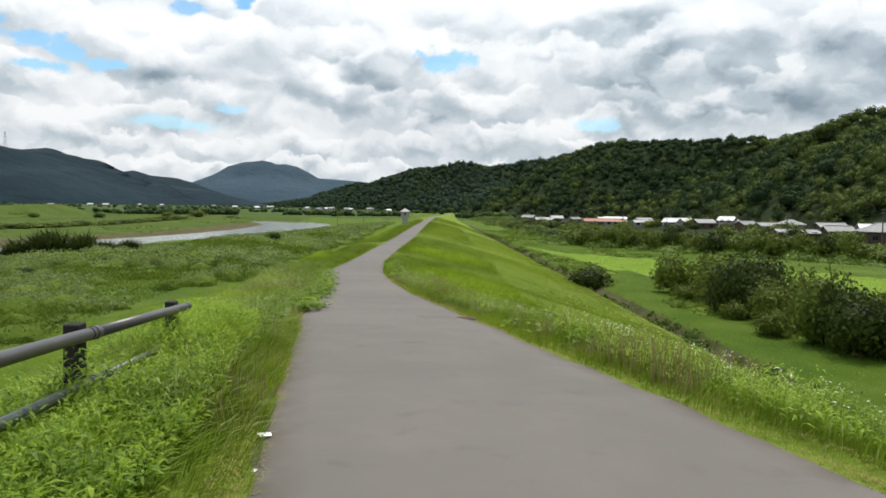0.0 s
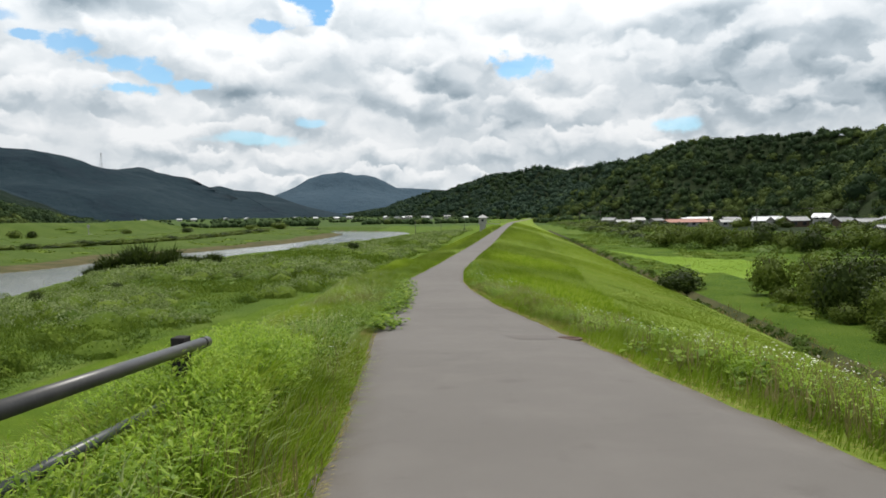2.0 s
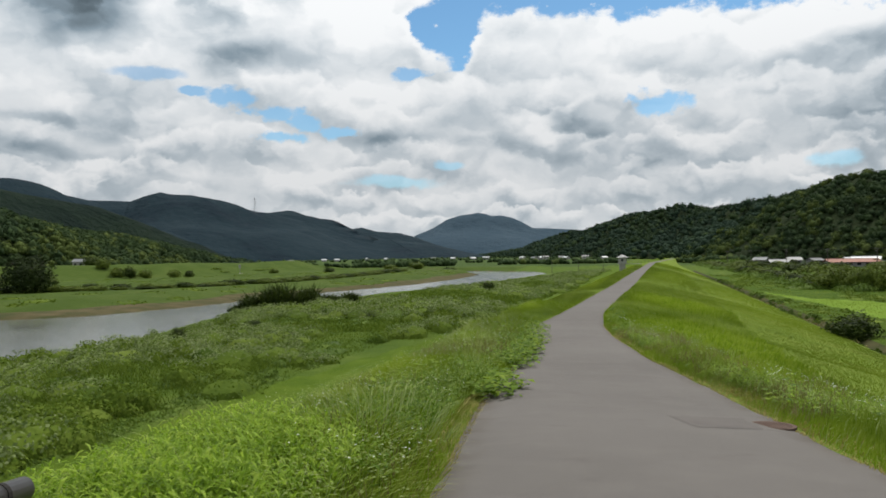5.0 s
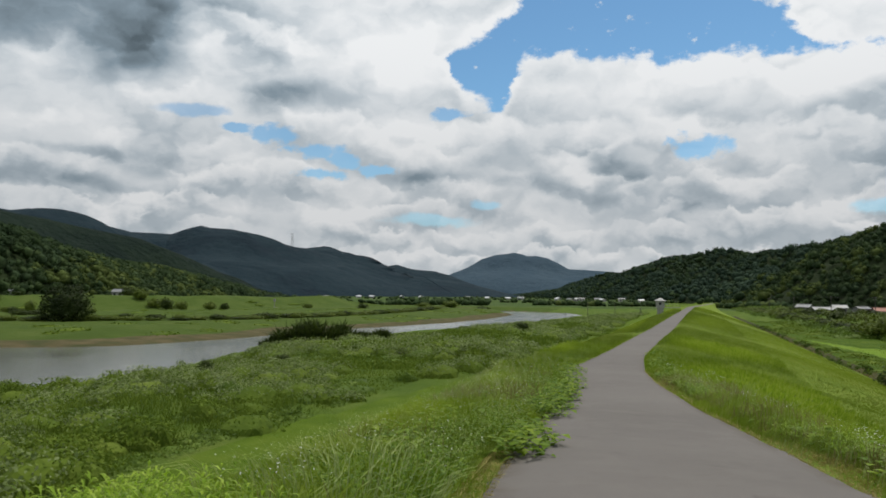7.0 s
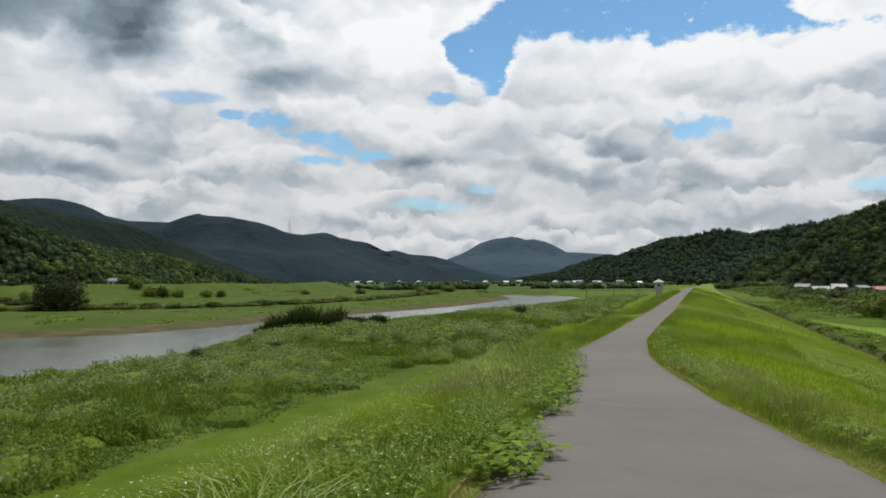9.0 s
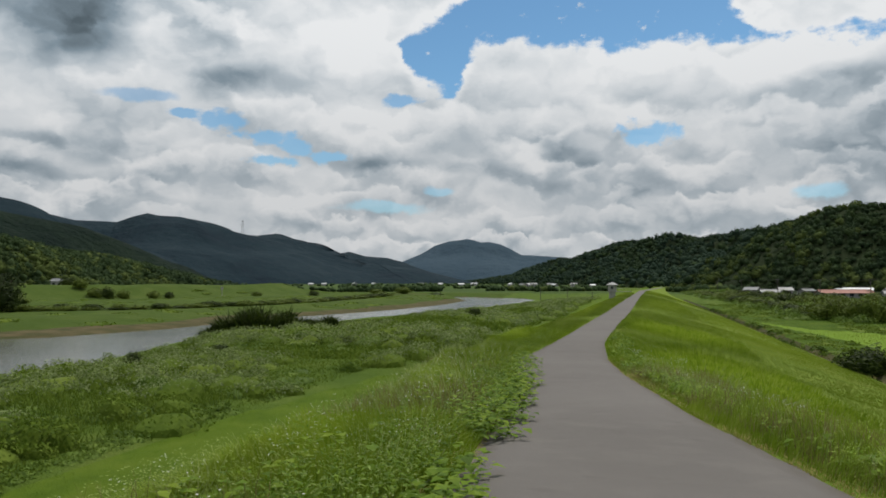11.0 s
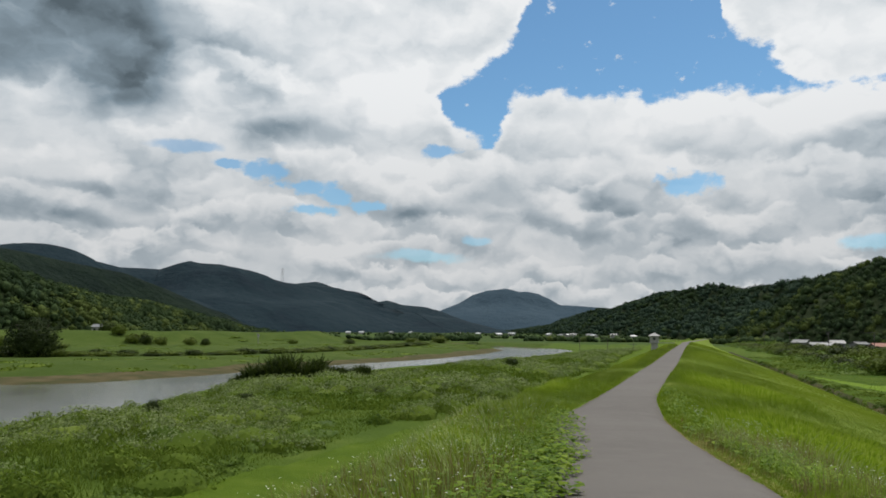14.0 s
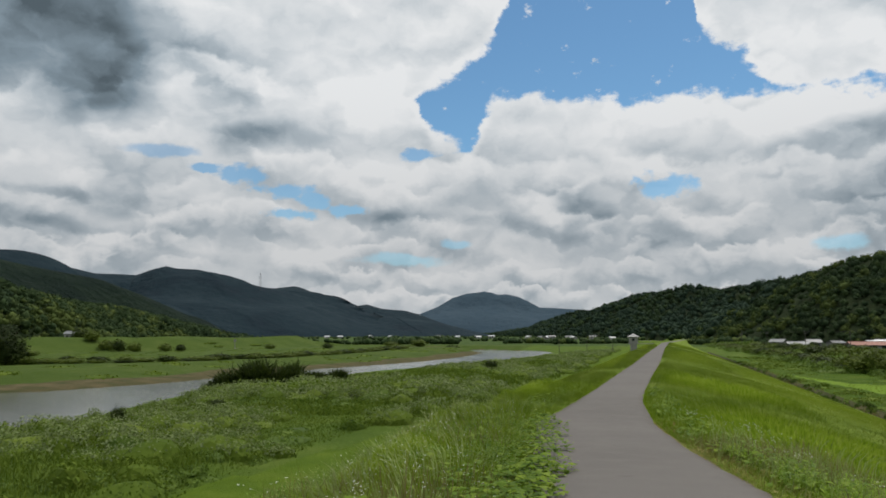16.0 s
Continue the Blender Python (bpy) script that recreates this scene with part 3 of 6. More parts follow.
def into_polygon(px, py, poly):
    """Distance to the outline of a polygon, positive inside."""
    px, py = np.asarray(px, float), np.asarray(py, float)
    best, inside = np.full(px.shape, 1e9), np.zeros(px.shape, bool)
    for (x0, y0), (x1, y1) in zip(poly, np.roll(poly, -1, 0)):
        dx, dy = x1 - x0, y1 - y0
        s = np.clip(((px - x0) * dx + (py - y0) * dy) / (dx * dx + dy * dy), 0, 1)
        best = np.minimum(best, np.hypot(px - x0 - s * dx, py - y0 - s * dy))
        cross = (y0 > py) != (y1 > py)
        inside ^= cross & (px < (x1 - x0) * (py - y0) / np.where(dy == 0, 1e-9, dy) + x0)
    return np.where(inside, best, -best)


def to_line(px, py, line):
    """Distance to a polyline."""
    best = np.full(np.shape(px), 1e9)
    for (x0, y0), (x1, y1) in zip(line[:-1], line[1:]):
        dx, dy = x1 - x0, y1 - y0
        s = np.clip(((px - x0) * dx + (py - y0) * dy) / (dx * dx + dy * dy), 0, 1)
        best = np.minimum(best, np.hypot(px - x0 - s * dx, py - y0 - s * dy))
    return best


FAR_LEVEE = np.array([(-700, -150), (-430, 120), (-310, 240), (-250, 380), (-240, 520), (-260, 560)], float)
PADDY = np.array([(24, 200), (30, 174), (58, 135), (71, 116), (100, 74), (74, 58), (47, 84), (33, 112)], float)
BANK = np.array([(34, 700), (38, 420), (40, 300), (38, 215), (62, 172), (86, 150), (125, 90), (160, 20), (190, -120)], float)  # foot of the village bank
VILLAGE = np.vstack([BANK, [(1500, -120), (1500, 700)]])


SHOULDER = np.array([(-30, 1.5), (0, 1.5), (12, 1.7), (24, 2.5), (60, 2.7), (400, 2.7)])
shoulder = lambda y: np.interp(y, SHOULDER[:, 0], SHOULDER[:, 1])


strip_edge = lambda y: np.interp(y, (60, 130), (-29.5, -21.5))  # where the mown strip gives way to the meadow


def cover_height(x, y):
    """How high the weeds of the river meadow stand: rounded mounds with steep edges, thin in between."""
    x, y = np.asarray(x, float), np.asarray(y, float)
    n = fractal(x * 1.0, y * 0.5, 13, 31, 3)
    m = np.clip((n - 0.48) / 0.07, 0, 1)
    m = m * m * (3 - 2 * m)
    zone = np.clip((-x + strip_edge(y)) / 1.5, 0, 1) * np.clip((-into_polygon(x, y, RIVER) - 4.0) / np.where(y > 150, 26.0, 11.0), 0, 1) * (x > -130)
    return (0.2 + 1.7 * m * (0.55 + 0.9 * lattice(x, y, 5, 33))) * zone


def land(x, y):
    x, y = np.asarray(x, float), np.asarray(y, float)
    zc, xl, xr = crest(y), edge_l(y), edge_r(y)
    # river side
    dl = xl - x
    rough = (fractal(x, y, 22, 1) - 0.5) * 1.1 * np.clip((-x + strip_edge(y) + 1.5) / 8, 0, 1)
    sh = shoulder(y)
    left = np.maximum(zc - 0.06 - 0.05 * np.clip(dl, 0, sh) - np.clip(dl - sh, 0, None) / 2.1, PLAIN)
    left = np.where(left <= PLAIN, PLAIN + rough * 0.5 + 0.35 * cover_height(x, y), left)
    far = np.clip(1 - (to_line(x, y, FAR_LEVEE) - 3) / 20, 0, 1) * 6.8 * np.clip((590 - y) / 60, 0, 1)
    beyond = np.clip((np.interp(y, (-150, 120, 240, 380, 520, 560), (-700, -430, -310, -250, -240, -260)) - 12 - x) / 10, 0, 1) * 5.2 * np.clip((590 - y) / 60, 0, 1)
    far = np.maximum(far, beyond)
    d = into_polygon(x, y, RIVER)
    west = (x < -84) * ((y - 125) > -(x + 125) * 0.6) * 1.0
    left = np.where(x < -60, np.maximum(left, PLAIN + 1.0 * west + far), left)
    left = np.where((d > -40) & (x > -86) & (y > 30), np.minimum(left, WATER + 0.1 - d * np.where(y > 150, 0.035, 0.075)), left)
    left = np.where((d > -24) & (x < -84) & (y < 420), np.minimum(left, WATER + 0.05 - d * 0.085), left)
    left = np.where(d > -7, np.minimum(left, WATER - 0.12 * d), left)
    left = np.where(d > 0, WATER - np.clip(d * 0.35, 0, 1.2) - 0.05, left)
    # land side
    dr = x - xr
    toe = 19.6
    top = brow(y)
    t = np.clip((x - top) / np.maximum(toe - top, 1), 0, 1)
    right = zc - 0.05 - 0.03 * np.clip(dr, 0, 4.0) + (RIGHT - zc + 0.1) * t ** 1.25 + 0.12 * (lattice(x, y, 2.5, 44) - 0.5) * np.clip(dr / 2, 0, 1) * (1 - t)
    ditch = np.clip(1 - np.abs(x - 21.0) / 0.9, 0, 1) * 0.7 * (y > -60) * (y < 420)
    bank = np.clip((into_polygon(x, y, VILLAGE) + 0) / 13, 0, 1) * 1.8
    bump = (fractal(x, y, 9, 3) - 0.5) * 0.7 * np.clip((x - 23) / 3, 0, 1) * np.where(into_polygon(x, y, PADDY) > -1, 0.05, 1.0)
    right = np.where(dr > 0, right - ditch + bank + bump, right)
    z = np.where(x < (xl + xr) / 2, left, right)
    z = np.where((dl < 0) & (dr < 0), zc - 0.06, z)
    # the dike ends in the far plain
    return np.where(y > 700, np.minimum(z, PLAIN + 3.0), z)


def build_ground():
    xs = np.concatenate([np.arange(-4600, -600, 200), np.arange(-600, -180, 12), np.arange(-180, -60, 2), np.arange(-60, -10, 1.2), np.arange(-10, 8, 0.36), np.arange(8, 30, 0.7), np.arange(30, 130, 3), np.arange(130, 400, 10), np.arange(400, 4700, 200)])
    ys = np.concatenate([np.arange(-320, -20, 20), np.arange(-20, 60, 0.9), np.arange(60, 240, 3), np.arange(240, 600, 8), np.arange(600, 1500, 45), np.arange(1500, 4900, 200)])
    X, Y = np.meshgrid(xs, ys)
    Z = land(X, Y)
    nx = len(xs)
    i, j = np.meshgrid(np.arange(nx - 1), np.arange(len(ys) - 1))
    a = (j * nx + i).ravel()
    quads = np.stack([a, a + 1, a + nx + 1, a + nx], 1)
    cx, cy = (X[:-1, :-1] + X[1:, 1:]).ravel() / 2, (Y[:-1, :-1] + Y[1:, 1:]).ravel() / 2
    cz = (Z[:-1, :-1] + Z[1:, 1:]).ravel() / 2
    dl, dr = edge_l(cy) - cx, cx - edge_r(cy)
    d = into_polygon(cx, cy, RIVER)
    idx = np.full(cx.shape, 2)
    idx[(dl > shoulder(cy) + 0.6) & (cx > strip_edge(cy) + 0.5) & (cz > PLAIN - 0.2)] = 9
    idx[(dr > 2.4) & (cx < 20.2)] = 1
    idx[(dl <= shoulder(cy) + 0.6) & (dr <= 2.4)] = 0
    idx[(dr > 0.2) & (cx < 20.2) & (cy > 36)] = 1
    idx[(np.abs(cx - 21) < 0.9) & (cy < 420)] = 7
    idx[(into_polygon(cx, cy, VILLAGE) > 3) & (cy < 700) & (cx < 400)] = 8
    idx[(cx > 22) & (cx < 60) & (cy < 330) & (idx == 2)] = 10
    idx[(cx < -84) & (cy < 560) & (idx == 2)] = 6
    idx[into_polygon(cx, cy, PADDY) > 0] = 3
    idx[(d > -0.5) & (cx < -60)] = 4
    idx[((np.abs(cx) > 500) | (cy > 560)) & (idx == 2)] = 5
    idx[(to_line(cx, cy, FAR_LEVEE) < 24) & (cx < -60) & (cy < 600)] = 6
    mats = [M[k] for k in ("verge_soil", "mown", "plain", "field", "soil", "far_ground", "levee", "ditch", "hill", "strip", "lowland")]
    ob = new("ground", np_mesh("ground", np.stack([X, Y, Z], -1).reshape(-1, 3), quads, mats, idx, True))
    tagged(ob, "green river valley floor with grassy dike, meadow and fields", "ground", kind="structure")


build_ground()


def build_path():
    ys = np.concatenate([np.arange(-25, 60, 0.5), np.arange(60, 600, 4)])
    us = np.linspace(0, 1, 9)
    xl, xr = edge_l(ys), edge_r(ys)
    ragged = (fractal(ys * 7, ys * 0, 3, 11, 3) - 0.5) * 0.16
    ragged2 = (fractal(ys * 7, ys * 0 + 40, 3, 12, 3) - 0.5) * 0.16
    X = (xl + ragged)[:, None] * (1 - us) + (xr + ragged2)[:, None] * us
    camber = 0.03 * (1 - (2 * us - 1) ** 2)
    Z = crest(ys)[:, None] + camber - 0.015 + (np.abs(2 * us - 1) > 0.99) * -0.05
    V = np.stack([X, np.repeat(ys[:, None], 9, 1), Z], -1).reshape(-1, 3)
    i, j = np.meshgrid(np.arange(8), np.arange(len(ys) - 1))
    a = (j * 9 + i).ravel()
    quads = np.stack([a, a + 1, a + 10, a + 9], 1)
    me = np_mesh("path", V, quads, M["asphalt"], None, True)
    # across the path the map runs from 0 in the middle to 1 at the edges
    across = np.tile(np.abs(2 * us - 1), len(ys))[quads.ravel()]
    me.uv_layers.new(name="across").data.foreach_set("uv", np.stack([across, across * 0], 1).ravel())
    ob = new("path", me)
    tagged(ob, "worn grey asphalt path along the top of the dike", "path", kind="structure")


build_path()

me = np_mesh("river", [(-700, -300, WATER), (-40, -300, WATER), (-40, 620, WATER), (-700, 620, WATER)], [(0, 1, 2, 3)], M["water"])
tagged(new("water", me), "calm grey-green river reflecting the sky", "river", kind="structure")



def build_shore():
    """The bare brown foot of the far bank, along the water."""
    line = RIVER[FAR_BANK:]
    for _ in range(3):
        line = np.vstack([line[:1]] + [np.stack([a * 0.75 + b * 0.25, a * 0.25 + b * 0.75]) for a, b in zip(line[:-1], line[1:])] + [line[-1:]])
    s = np.concatenate([[0], np.cumsum(np.hypot(*np.diff(line, axis=0).T))])
    u = np.arange(0, s[-1], 2.0)
    x, y = np.interp(u, s, line[:, 0]), np.interp(u, s, line[:, 1])
    tx, ty = np.gradient(x), np.gradient(y)
    n = np.hypot(tx, ty)
    nx, ny = -ty / n, tx / n
    side = np.where(into_polygon(x + nx * 3, y + ny * 3, RIVER) < into_polygon(x - nx * 3, y - ny * 3, RIVER), 1, -1)
    V, k = [], np.linspace(-2.5, 1.0, 7)
    wide = 7.0 + 9.0 * fractal(u, u * 0, 30, 8)
    for j in k:
        o = np.where(j < 0, j, j * wide)
        X, Y = x + nx * side * o, y + ny * side * o
        V.append(np.stack([X, Y, np.maximum(land(X, Y), WATER - 0.3 * (j < -0.5)) + 0.10 - 0.14 * (j > 0.9)], -1))
    V = np.stack(V, 1).reshape(-1, 3)
    i, j = np.meshgrid(np.arange(6), np.arange(len(u) - 1))
    a = (j * 7 + i).ravel()
    tagged(new("shore", np_mesh("shore", V, np.stack([a, a + 1, a + 8, a + 7], 1), M["soil"], None, True)), "bare brown foot of the far river bank", "shore", kind="structure")


build_shore()


# ---- hills and mountains ----
def ridge(name, table, width, material, label, rough=0.12, grain=40.0, seed=0, steps=140, cross=36, base=-8.0, power=1.4, spur=0.0):
    """A wooded ridge: a crest line of x, y, height with flanks that fall on both sides. Returns a function that gives places on it."""
    table = np.asarray(table, float)
    s = np.concatenate([[0], np.cumsum(np.hypot(*np.diff(table[:, :2], axis=0).T))])

    def at(u, v):
        x, y, h = (np.interp(u * s[-1], s, table[:, k]) for k in range(3))
        e = 0.004
        tx = np.interp((u + e) * s[-1], s, table[:, 0]) - np.interp((u - e) * s[-1], s, table[:, 0])
        ty = np.interp((u + e) * s[-1], s, table[:, 1]) - np.interp((u - e) * s[-1], s, table[:, 1])
        n = np.hypot(tx, ty) + 1e-9
        wd = width if np.isscalar(width) else np.interp(y, *width)
        X, Y = x - ty / n * v * wd, y + tx / n * v * wd
        fall = np.clip(1 - np.abs(v) ** power, 0, 1)
        bumps = (fractal(X, Y, grain * 2.5, seed) - 0.5) * 2 * rough
        gully = (fractal(X, Y, grain * 3, seed + 3, 3) - 0.5) * rough
        inner = np.clip(np.abs(v) * 3, 0.03, 1)
        spurs = (np.abs(2 * lattice(u * s[-1] + 60 * (fractal(X, Y, grain * 4, seed + 5, 2) - 0.5), v * 40, grain * 3.2, seed + 8) - 1)) * spur * np.clip(np.abs(v) * 5 - 0.2, 0, 1) * np.clip(1 - (2 * np.abs(v) - 0.9) ** 2, 0, 1)
        return X, Y, base + (h - base) * np.clip(fall + (bumps + gully) * inner * fall - spurs * fall, 0, None)

    U, W = np.meshgrid(np.linspace(0, 1, steps), np.linspace(-1, 1, cross))
    X, Y, Z = at(U, W)
    i, j = np.meshgrid(np.arange(steps - 1), np.arange(cross - 1))
    a = (j * steps + i).ravel()
    ob = new(name, np_mesh(name, np.stack([X, Y, Z - 1.5 * (np.abs(W) > 0.99)], -1).reshape(-1, 3), np.stack([a, a + 1, a + steps + 1, a + steps], 1), material, None, True))
    tagged(ob, label, "hill", kind="structure")
    return at


RIGHT_RIDGE = [(-430, 2620, 0), (-274, 2300, 36), (-192, 2102, 57.5), (-161, 2027, 48.1), (-103, 1872, 59.6), (-56, 1742, 70.8), (-18, 1650, 76.8), (16, 1575, 77), (38, 1525, 79.1), (72, 1450, 79.6), (87, 1384, 70.8), (110, 1285, 58.9), (123, 1225, 64.2), (139, 1146, 62.7), (154, 1068, 61.9), (171, 987, 62.8), (182, 930, 61.5), (189, 893, 68.4), (192, 852, 70.5), (197, 796, 67.2), (206, 767, 63.3), (212, 748, 64), (226, 701, 62.2), (234, 683, 58.7), (243, 665, 58.8), (248, 654, 61.3), (253, 642, 60.7), (261, 625, 58.4), (269, 600, 54.8), (274, 575, 54.3), (277, 555, 53.3), (276, 536, 55), (273, 509, 56.3), (272, 493, 57.1), (272, 481, 57.4), (271, 468, 59.3), (271, 457, 59.6), (271, 450, 49), (256, 380, 49), (264, 300, 54), (285, 180, 60), (320, 0, 66), (340, -200, 60)]
LEFT_RIDGE = [(-440, 300, 52), (-466, 400, 47), (-490, 470, 42), (-520, 540, 35), (-545, 610, 29), (-575, 700, 26), (-583, 780, 21), (-592, 860, 13), (-606, 935, -7)]
RANGE = [(-1653, 900, 220), (-1652, 1514, 202.4), (-1648, 1598, 217.8), (-1645, 1641, 220.5), (-1643, 1687, 215.6), (-1642, 1722, 220.5), (-1657, 1808, 202.8), (-1671, 1890, 196.5), (-1654, 1968, 186.2), (-1623, 2032, 188.2), (-1566, 2069, 185.6), (-1528, 2089, 202.3), (-1489, 2108, 215.3), (-1470, 2127, 209), (-1428, 2176, 207.8), (-1398, 2212, 194.7), (-1381, 2273, 181.3), (-1368, 2343, 164), (-1354, 2413, 157.6), (-1326, 2532, 159.2), (-1305, 2601, 175.1), (-1250, 2607, 161.4), (-1196, 2614, 143.7), (-1152, 2619, 115.7), (-1116, 2643, 94.9), (-1045, 2705, 110.7), (-1004, 2736, 96), (-932, 2791, 87.9), (-875, 2826, 72.8), (-740, 2900, 14)]
PEAK = [(-1700, 4250, 60), (-1280, 4200, 108), (-1167, 4200, 161.7), (-1100, 4200, 202.4), (-1018, 4200, 226.3), (-953, 4200, 231.3), (-920, 4200, 237), (-878, 4200, 229.7), (-840, 4200, 216.3), (-792, 4200, 218.4), (-729, 4200, 204.6), (-667, 4200, 175.4), (-612, 4206, 143.6), (-532, 4233, 140.1), (-444, 4260, 133.4), (-300, 4300, 122), (-60, 4350, 70), (200, 4350, 40)]
SPUR = [(-760, 420, 128), (-735, 504, 117), (-728, 590, 101), (-730, 630, 95), (-722, 668, 90), (-712, 718, 85), (-695, 775, 77), (-676, 828, 70), (-652, 882, 52), (-625, 937, 25), (-590, 992, -6)]
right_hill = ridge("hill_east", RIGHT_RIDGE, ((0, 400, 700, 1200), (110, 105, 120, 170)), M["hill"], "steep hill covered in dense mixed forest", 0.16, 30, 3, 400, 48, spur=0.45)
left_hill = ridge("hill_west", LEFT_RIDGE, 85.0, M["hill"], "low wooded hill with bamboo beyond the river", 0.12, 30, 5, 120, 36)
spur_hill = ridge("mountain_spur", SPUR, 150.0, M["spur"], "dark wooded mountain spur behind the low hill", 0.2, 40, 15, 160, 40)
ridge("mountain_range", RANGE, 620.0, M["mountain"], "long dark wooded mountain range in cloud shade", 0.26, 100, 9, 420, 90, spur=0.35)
ridge("mountain_peak", PEAK, 600.0, M["far_mountain"], "distant wooded mountain with rounded summit, painted blue-grey with haze", 0.22, 130, 13, 300, 80, spur=0.3)


def crown_variants(count, level, seed, tufts):
    """Unit tree crowns: a lumpy core with clumps of leaves that stand out of it."""
    out, r = [], np.random.default_rng(seed)
    for k in range(count):
        bm = bmesh.new()
        bmesh.ops.create_icosphere(bm, subdivisions=level, radius=0.84)
        v = np.array([x.co[:] for x in bm.verts])
        f = np.array([[x.index for x in t.verts] for t in bm.faces])
        bm.free()
        amp = 0.84 + 0.46 * (lattice(v[:, 0] * 3 + k * 9, v[:, 1] * 3 + v[:, 2] * 4.7, 1.0, k) - 0.5) * 2 + 0.20 * (r.random(len(v)) - 0.5) * 2
        v = v * amp[:, None]
        if tufts:
            c, q = leaf_cards(r, tufts, 0.34, 0.80, 1.02)
            f = np.vstack([f, q + len(v)])
            v = np.vstack([v, c])
        out.append((v, f))
    return out


def leaf_cards(r, n, size, r0, r1, low=-0.55):
    """Kite-shaped leaf clumps on a shell round the origin, facing roughly outward."""
    d = r.normal(size=(n * 2, 3))
    d /= np.linalg.norm(d, axis=1)[:, None]
    d = d[d[:, 2] > low][:n]
    n = len(d)
    c = d * r.uniform(r0, r1, n)[:, None]
    nrm = d + r.normal(0, 0.55, (n, 3))
    nrm /= np.linalg.norm(nrm, axis=1)[:, None]
    a = np.cross(nrm, r.normal(size=(n, 3)))
    a /= np.linalg.norm(a, axis=1)[:, None]
    b = np.cross(nrm, a)
    s = (size * r.uniform(0.5, 1.3, n))[:, None]
    V = np.stack([c - a * s * 0.5, c - b * s * 0.32 + a * s * 0.05 + nrm * s * 0.08, c + b * s * 0.32 + a * s * 0.05 + nrm * s * 0.08, c + a * s * 0.6], 1).reshape(-1, 3)
    k = np.arange(n)[:, None] * 4
    return V, np.concatenate([k + [0, 1, 2], k + [1, 3, 2]], 1).reshape(-1, 3)


def forest(name, at, count, seed, size, level, mats, label, u_range=(0, 1), v_range=(-1, 1), tall=0.95, pale=0.15, tufts=0):
    r = np.random.default_rng(seed)
    u, w = r.uniform(*u_range, count), r.uniform(*v_range, count)
    X, Y, Z = at(u, w)
    X, Y = X + r.normal(0, 2, count), Y + r.normal(0, 2, count)
    kinds = crown_variants(10, level, seed, tufts)
    tone = fractal(X, Y, 60, seed + 5, 3) * 1.15 - 0.2 + r.random(count) * 0.3
    light = tone > 1 - pale - 0.10
    group = np.where(light, 1, np.where((tone < 0.42) & (len(mats) > 2), 2, 0))
    V, F, I, base = [], [], [], 0
    pick = r.integers(0, 10, count)
    S = size * r.uniform(0.55, 1.12, count) * (0.75 + 0.5 * lattice(X, Y, 70, seed + 9))
    A = r.uniform(0, 6.283, count)
    for k, (v, f) in enumerate(kinds):
        m = np.nonzero(pick == k)[0]
        c, s = np.cos(A[m])[:, None], np.sin(A[m])[:, None]
        x = (v[:, 0] * c - v[:, 1] * s) * S[m][:, None] + X[m][:, None]
        y = (v[:, 0] * s + v[:, 1] * c) * S[m][:, None] + Y[m][:, None]
        t = tall * r.uniform(0.8, 1.2, len(m))
        z = v[:, 2] * (S[m] * t)[:, None] + (Z[m] + S[m] * 0.75)[:, None]
        V.append(np.stack([x, y, z], -1).reshape(-1, 3))
        F.append((f[None] + (np.arange(len(m)) * len(v))[:, None, None] + base).reshape(-1, 3))
        I.append(np.repeat(group[m], len(f)).astype(int))
        base += len(m) * len(v)
    ob = new(name, np_mesh(name, np.vstack(V), np.vstack(F), mats, np.concatenate(I), True))
    tagged(ob, label, "forest", kind="stuff")


WOOD = [M["forest"], M["bamboo"], M["forest_dark"]]
forest("forest", right_hill, 4600, 21, 4.0, 1, WOOD, "dense dark green forest with lighter bamboo stands", (0.60, 0.93), (-1, 0.3), tufts=84, pale=0.30)
forest("forest", right_hill, 260, 24, 5.2, 1, WOOD, "tall broad-leaved trees standing out of the forest", (0.60, 0.93), (-1, -0.2), tufts=130, pale=0.28)
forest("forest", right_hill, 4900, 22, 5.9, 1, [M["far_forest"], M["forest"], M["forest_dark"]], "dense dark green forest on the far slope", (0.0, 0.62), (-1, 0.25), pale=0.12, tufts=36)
forest("forest", left_hill, 2600, 23, 4.8, 1, WOOD, "mixed forest and bamboo on a low hill", (0.0, 1.0), (-1, 0.2), pale=0.20, tufts=52)



def tree_belt(name, count, seed, spots, size, label):
    """Dark belts of trees far out on the valley floor: (x0, y0, x1, y1, depth)."""
    r = np.random.default_rng(seed)
    rows = np.array(spots, float)[r.integers(0, len(spots), count)]
    t = r.random(count)
    X = rows[:, 0] + (rows[:, 2] - rows[:, 0]) * t
    Y = rows[:, 1] + (rows[:, 3] - rows[:, 1]) * t + r.uniform(-1, 1, count) * rows[:, 4]
    at = lambda u, w: (X, Y, land(X, Y) - 1.0)
    forest(name, at, count, seed, size, 1, [M["forest"], M["bamboo"]], label, pale=0.1, tall=0.8)


tree_belt("tree_belt", 900, 81, [(-420, 700, -300, 640, 25), (-300, 760, -60, 900, 20), (-700, 1100, -100, 1250, 40), (-100, 1150, 90, 1000, 30), (-900, 1500, -300, 1500, 60), (-500, 1800, -150, 1700, 60), (-240, 560, -150, 600, 12), (-120, 640, -20, 700, 10), (10, 700, 80, 560, 12)], 4.0, "dark belts of trees on the far valley floor")

